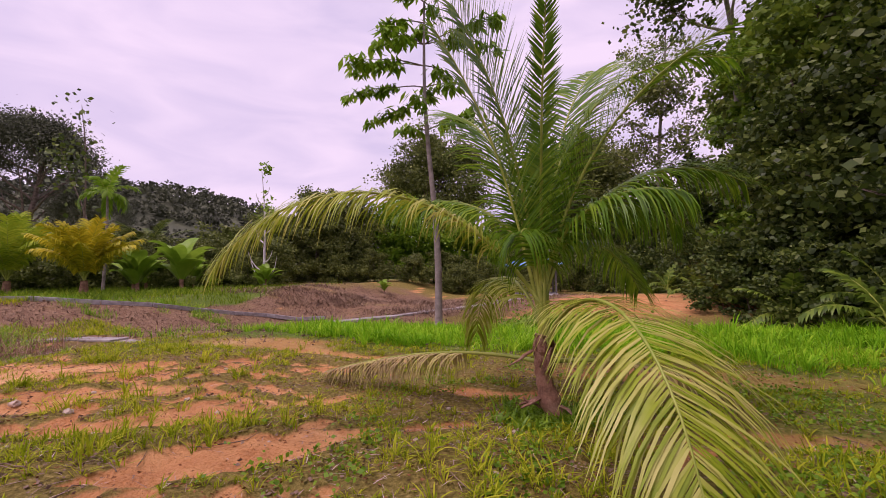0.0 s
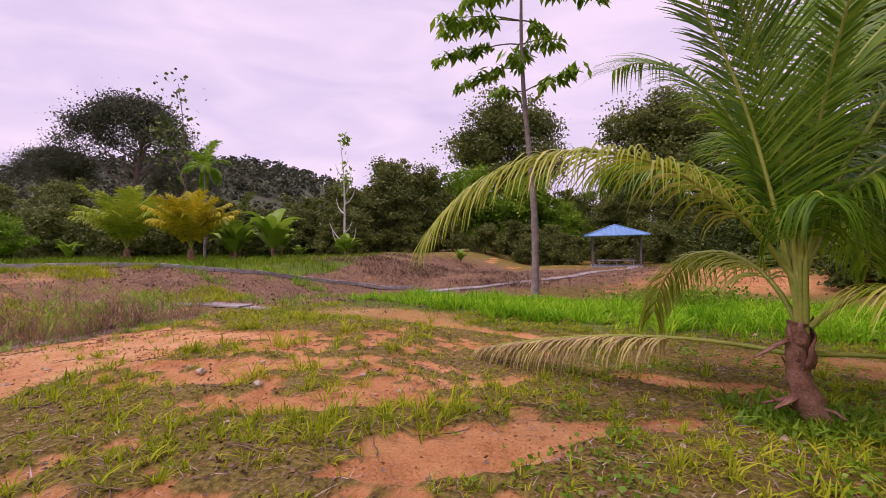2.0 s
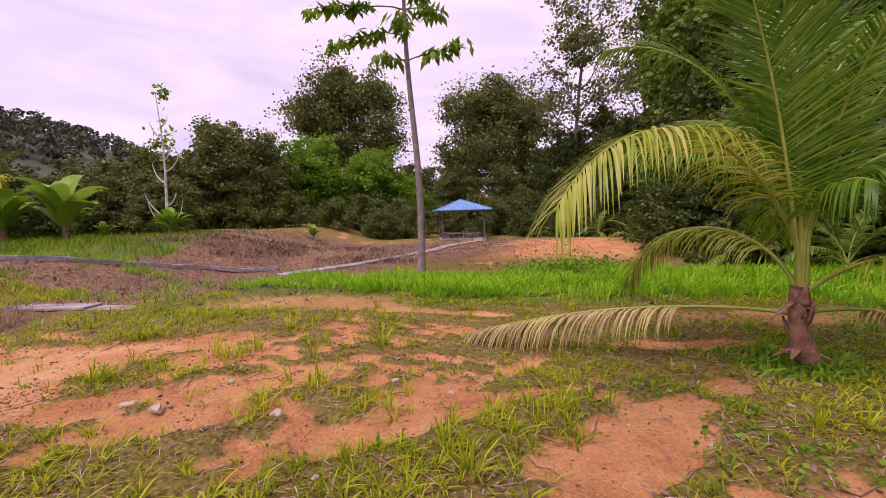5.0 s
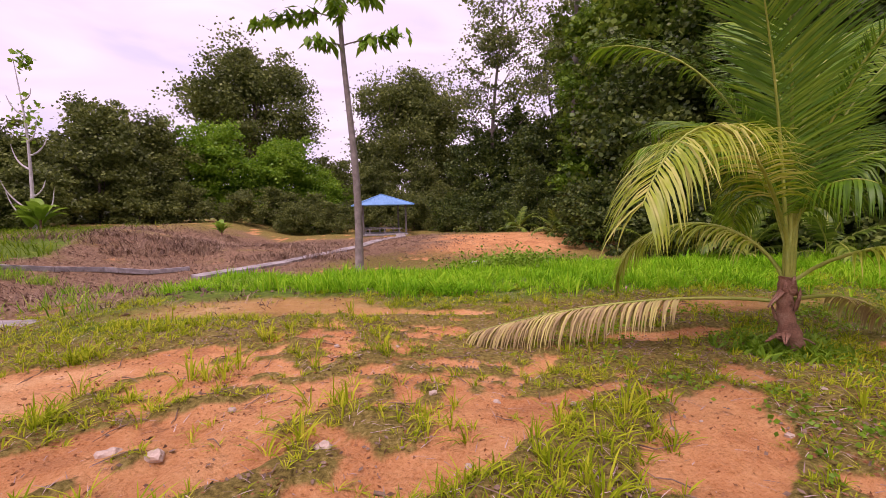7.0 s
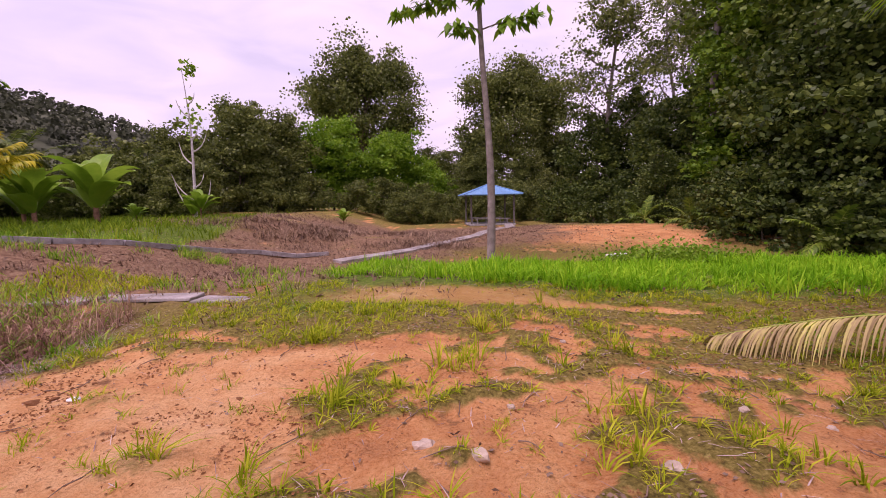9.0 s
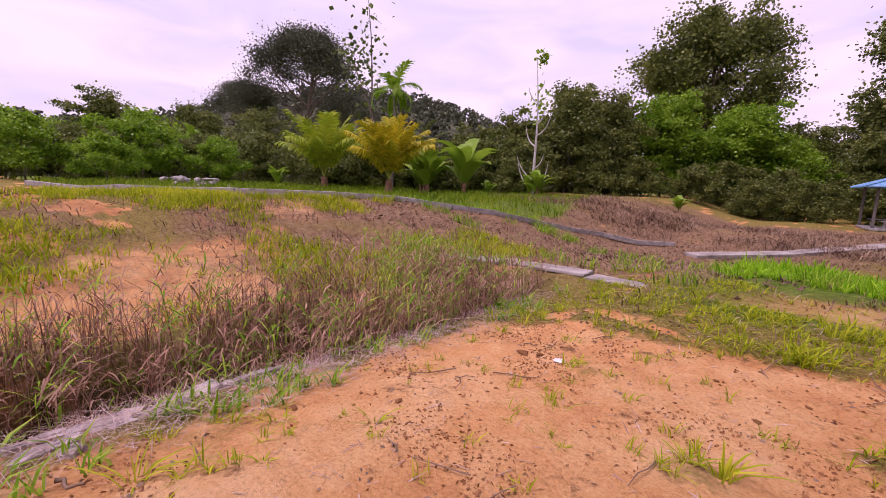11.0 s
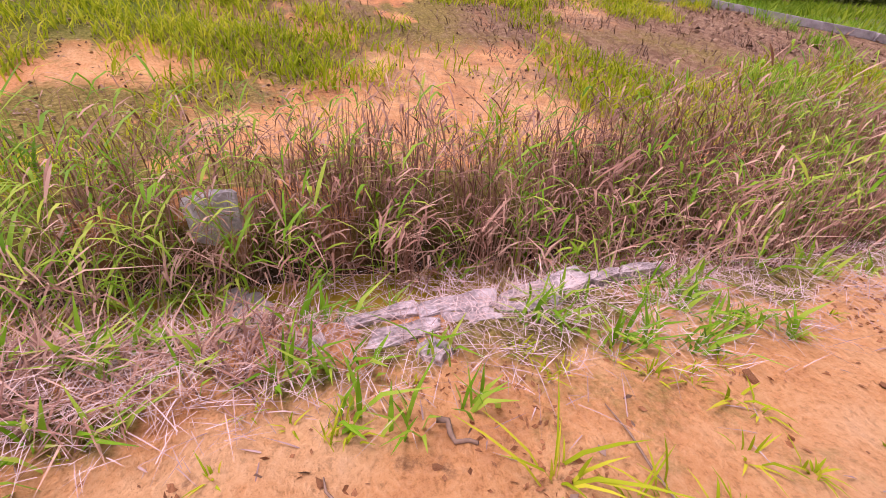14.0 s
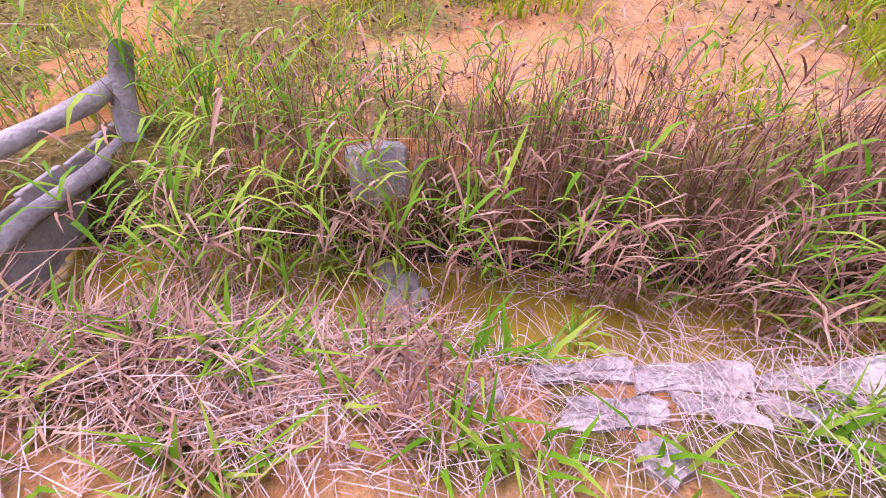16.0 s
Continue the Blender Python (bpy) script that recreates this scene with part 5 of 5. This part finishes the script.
x, y = scatter(17000, -6.8, 8, 0.8, 10.0, lambda x, y: 0.25 + 0.6 * cover(x, y) * (1 - clay_pad(x, y)), gr, 1, 0.05)
blades("dry_litter", "dry straw and dead leaf bits lying on the soil", x, y, 0.015, 0.006, M_STRAW, 7.0, gr, 0.0, height(x, y) + 0.012)


def litter(name, label, n, box, chance, size, mat, lift):
    x, y = scatter(n, *box, chance, gr, 2, 0.04)
    c = np.stack([x, y, height(x, y) + lift * gr.uniform(0.1, 1.0, len(x))], -1)
    tagged(obj(name, leaf_cloud(name, c, size, gr, 0.25, 0.3), mat), label, "litter", kind="stuff")


litter("soil_crumbs", "crumbs of orange clay over the soil", 16000, (-7, 8, 0.8, 10), lambda x, y: (0.2 + 0.8 * (fbm(x * 2, y * 2, 44) > 0.5)) * (1 - 0.6 * clay_pad(x, y)), 0.026, M_CLOD, 0.008)
litter("pad_crumbs", "dark crumbs in patches on the trodden clay", 9000, (-7, -3.6, 1.2, 7), lambda x, y: step(0.6, 0.72, fbm(x * 1.7, y * 1.7, 47, 3)) * clay_pad(x, y), 0.022, M_CLOD, 0.008)
litter("pad_straw", "straw bits and dry leaf scraps on the trodden clay", 300, (-7, -3.6, 1.2, 7), lambda x, y: 0.5 * clay_pad(x, y), 0.03, M_TWIG, 0.006)
litter("dead_leaves", "small brown dead leaves among the grass", 12000, (-6.5, 8, 0.8, 10), lambda x, y: (0.15 + cover(x, y)) * step(0.45, 0.6, fbm(x * 1.3, y * 1.3, 45)) * (1 - 0.9 * clay_pad(x, y)), 0.035, M_TWIG, 0.02)
litter("slope_litter", "brown litter and clods on the slope past the ditch", 14000, (-19, -8.6, -2, 18), lambda x, y: 0.2 + 0.8 * step(0.45, 0.6, fbm(x * 0.9, y * 0.9, 46)), 0.035, M_DEAD, 0.02)
litter("clearing_litter", "dark clods and litter on the brown clearing", 9000, (-18, 12, 9, 34), lambda x, y: np.clip(0.1 + brown(x, y), 0, 1), 0.08, M_DEAD, 0.05)
x, y = scatter(130, -6.9, -3.6, 1.2, 6.8, lambda x, y: 0.6 + 0 * x, gr, 12, 0.03)
blades("sparse_grass", "sparse small grass on the bare clay", x, y, 0.09, 0.007, M_LAWN, 0.8, gr)


def lush_band(x, y):
    e = 1.2 * (fbm(x * 0.6, y * 0.6, 61) - 0.5)
    near = 9.4 + 0.33 * np.maximum(-x - 1, 0) - 0.22 * np.maximum(x - 1, 0) + e
    return step(near, near + 0.5, y) * (1 - step(14.5, 16.5, y + e)) * step(-6.2, -5.0, x + e) * (1 - 0.8 * np.exp(-(((x - 4.5) / 2.4) ** 4) - ((y - 8.2) / 0.5) ** 4))


x, y = scatter(15000, -7, 13, 7.0, 16.5, lambda x, y: 0.95 * lush_band(x, y) * (0.35 + 0.65 * step(0.4, 0.52, fbm(x * 1.1, y * 1.1, 65))), gr, 1, 0.1)
tufts("lush_grass", "thick bright green grass across the clearing", x, y, 0.1 + 0.5 * fbm(x * 0.9, y * 0.9, 64) ** 1.3 * gr.uniform(0.5, 1.4, len(x)), 9, M_LUSH, gr, 0.036, 0.85)
x, y = scatter(4200, -45, -11, -8, 40, lambda x, y: 0.9 * turf(x, y) * (1 - step(30, 40, y)), gr, 10, 0.22)
blades("bank_grass", "tall green grass on the bank behind the kerb", x, y, 0.4, 0.04, M_BANK, 0.6, gr)
x, y = scatter(6200, -19, -8.8, -6, 11, lambda x, y: 0.7 * step(0.42, 0.6, fbm(x * 0.5, y * 0.5, 71) + 0.25 * step(2, -3, y)) * (1 - clay_pad(x, y)), gr, 14, 0.12)
blades("slope_grass", "yellow-green rough grass on the slope past the ditch", x, y, 0.2, 0.018, M_LAWN, 0.8, gr)
x, y = scatter(11000, -20, 4, 1, 36, lambda x, y: 0.6 * np.clip(brown(x, y) * 1.4, 0, 1), gr, 7, 0.12)
blades("dead_growth", "dead purplish-brown growth on the clearing", x, y, 0.17, 0.013, M_DEAD, 1.2, gr)
x, y = scatter(3000, -19, -2, 20.5, 33, lambda x, y: step(0.46, 0.6, fbm(x * 0.5, y * 0.5, 83)) * (0.3 + 0.7 * np.exp(-(((x + 10) / 6.5) ** 4) - ((y - 25) / 3.5) ** 4)), gr, 14, 0.25)
blades("brush_heap", "heaps of dead purplish-brown brush on the clearing", x, y, 0.34, 0.022, M_DEAD, 1.2, gr)
x, y = scatter(800, -15, -3.5, 7.5, 16, lambda x, y: 0.6 * step(0.5, 0.62, fbm(x * 0.5, y * 0.5, 81)), gr, 30, 0.13)
blades("weed_tuft", "green and yellow weeds in the brown clearing", x, y, 0.28, 0.018, M_REED, 0.6, gr)


def reed_bed(x, y):
    e = 0.25 * (fbm(x * 1.7, y * 1.7, 91) - 0.5)
    front = ditch_x(y) + 0.42 * step(3.2, 3.9, y) - 0.06 * (1 - step(3.2, 3.9, y)) + 0.3 * step(1.9, 1.3, y) + e
    back = ditch_x(y) - 1.05 + e
    return step(back, back + 0.25, x) * (1 - step(front - 0.12, front, x)) * step(-4, -3, y) * (1 - step(6.8, 8.6, y + 2 * e)) * (1 - step(1.1, 0.85, y) * step(-8.65, -8.5, x))


def tall(x, y):
    return 0.68 + 0.5 * fbm(x * 0.8, y * 0.8, 95) + 0.18 * np.exp(-((y - 5.6) / 0.8) ** 2)


def clump(x, y):
    return 0.4 + 0.6 * step(0.4, 0.56, fbm(x * 2.6, y * 2.6, 97))


x, y = scatter(5200, -9.5, -6.6, -4, 9, lambda x, y: 0.8 * reed_bed(x, y) * clump(x, y) * (0.3 + 0.7 * step(0.8, 2.6, y)), gr, 4, 0.05)
blades("dry_reeds", "dry red-brown reed stems along the ditch", x, y, 0.66 * tall(x, y), 0.007, M_DRY, 0.4, gr, 0.3)
x, y = scatter(5200, -9.5, -6.6, -4, 9, lambda x, y: 0.8 * reed_bed(x, y) * clump(x + 3, y) * (0.3 + 0.7 * step(0.8, 2.6, y)), gr, 1, 0.05)
reed_plants("brown_reeds", "withering red-brown reeds along the ditch", x, y, 0.8 * tall(x, y), 7, M_DRY, M_DRY, gr, 0.012, 0.24)
x, y = scatter(4600, -9.7, -6.6, -4, 9, lambda x, y: (0.34 + 0.66 * (1 - step(0.8, 2.3, y)) + 0.35 * np.exp(-((y - 5.7) / 0.5) ** 2)) * reed_bed(x, y) * clump(x + 7, y), gr, 1, 0.05)
reed_plants("leafy_reeds", "green leafy reeds along the ditch", x, y, 0.84 * tall(x, y), 7, M_REED, M_REED, gr, 0.016, 0.27)
x, y = scatter(1500, -9.5, -6.6, -4, 9, lambda x, y: 0.6 * reed_bed(x, y) * (0.35 + 0.65 * step(0.8, 2.4, y)), gr, 5, 0.06)
blades("bent_reeds", "bent and broken dry reed leaves", x, y, 0.4 * tall(x, y), 0.013, M_DRY, 1.1, gr, 0.8)
x, y = scatter(1900, -9.5, -6.6, -4, 9, lambda x, y: 0.6 * reed_bed(x, y) * (0.3 + 0.7 * step(0.8, 2.4, y)), gr, 6, 0.06)
blades("withered_leaves", "withered brown leaves hanging on the reed stems", x, y, 0.2, 0.012, M_DRY, 1.5, gr, 1.2, height(x, y) + tall(x, y) * gr.uniform(0.02, 0.5, len(x)))


def mat_edge(x, y):
    wob = 0.3 * (fbm(x * 1.5, y * 1.5, 13) - 0.5)
    return np.exp(-(((x - ditch_x(y) - 0.56 + wob) / (0.36 - 0.12 * step(3.2, 4.5, y))) ** 4)) * (1 - step(7, 8.5, y)) + 0.6 * np.exp(-(((x - ditch_x(y) + 0.35) / 0.25) ** 4))


x, y = scatter(20000, -8.6, -6.6, -3, 8.5, lambda x, y: 0.9 * mat_edge(x, y), gr, 2, 0.05)
zz = np.maximum(height(x, y), np.where((x > -7.38) & (x < -7.1) & (y > 1.4) & (y < 4.3), -0.15, -0.43)) + gr.uniform(0.0, 0.08, len(x)) * (0.4 + fbm(x * 2, y * 2, 7))
blades("straw", "fallen pinkish dry straw matted along the ditch edge", x, y, 0.021, 0.003, M_STRAW, 7.0, gr, 0.0, zz)
x, y = scatter(240, -7.42, -7.08, 1.3, 4.6, lambda x, y: 0.25 + 0.75 * step(0.45, 0.6, fbm(x * 3, y * 3, 15)), gr, 9, 0.05)
blades("slab_straw", "dry straw strewn over the broken concrete", x, y, 0.05, 0.003, M_STRAW, 3.0, gr, 0.6, np.maximum(height(x, y), -0.115))
x, y = scatter(420, -8.2, -6.7, 0, 8, lambda x, y: 0.55 * mat_edge(x, y), gr, 12, 0.035)
blades("edge_weeds", "fresh green broad-bladed weeds at the ditch edge", x, y, 0.17, 0.016, M_REED, 0.8, gr, 0.8, np.maximum(height(x, y), -0.42))
x, y = scatter(900, -7.75, -6.95, 0.2, 2.3, lambda x, y: 0.5 * step(-6.95, -7.2, x), gr, 6, 0.05)
blades("bank_tangle", "tangle of dry and broken reed leaves on the near bank", x, y, 0.16, 0.008, M_DRY, 1.3, gr, 0.9, np.maximum(height(x, y), -0.42))
x, y = scatter(200, -7.7, -6.95, 0.0, 2.2, lambda x, y: 0.14 * step(-6.95, -7.2, x), gr, 8, 0.05)
blades("bank_weeds", "green broad-leaved grass on the near bank", x, y, 0.17, 0.015, M_REED, 0.9, gr, 0.9, np.maximum(height(x, y), -0.42))
# low shrubs and weeds round the palm and on the mound
x, y = scatter(160, 2.2, 3.4, 5.5, 6.5, lambda x, y: np.exp(-(((x - 2.75) ** 2 + (y - 6.0) ** 2) / 0.2)), gr, 12, 0.06)
blades("palm_weeds", "dark green weeds round the foot of the palm", x, y, 0.16, 0.03, M_LEAF_GREEN, 0.9, gr)
mound = np.random.default_rng(6)
c = np.stack([mound.normal(2.4, 0.8, 6000), mound.normal(14.5, 0.45, 6000), np.zeros(6000)], -1)
c[:, 2] = height(c[:, 0], c[:, 1]) + np.abs(mound.normal(0, 0.24, 6000))
tagged(obj("low_shrub", leaf_cloud("low_shrub", c, 0.085, mound), M_LEAF_GREEN), "low leafy green creeper mound beside the grass", "shrub", kind="stuff")
x, y = scatter(9000, 0.3, 8, 2.2, 8.5, lambda x, y: step(0.44, 0.6, fbm(x * 1.5, y * 1.5, 58)) * np.clip(cover(x, y) + 0.1, 0, 1) * step(0.2, 1.6, x), gr, 3, 0.03)
c = np.stack([x, y, height(x, y) + gr.uniform(0.01, 0.06, len(x))], -1)
tagged(obj("creeping_weed", leaf_cloud("creeping_weed", c, 0.035, gr, 0.3, 0.4), M_LEAF_GREEN), "low creeping weed with small round leaves near the palm", "weed", kind="stuff")
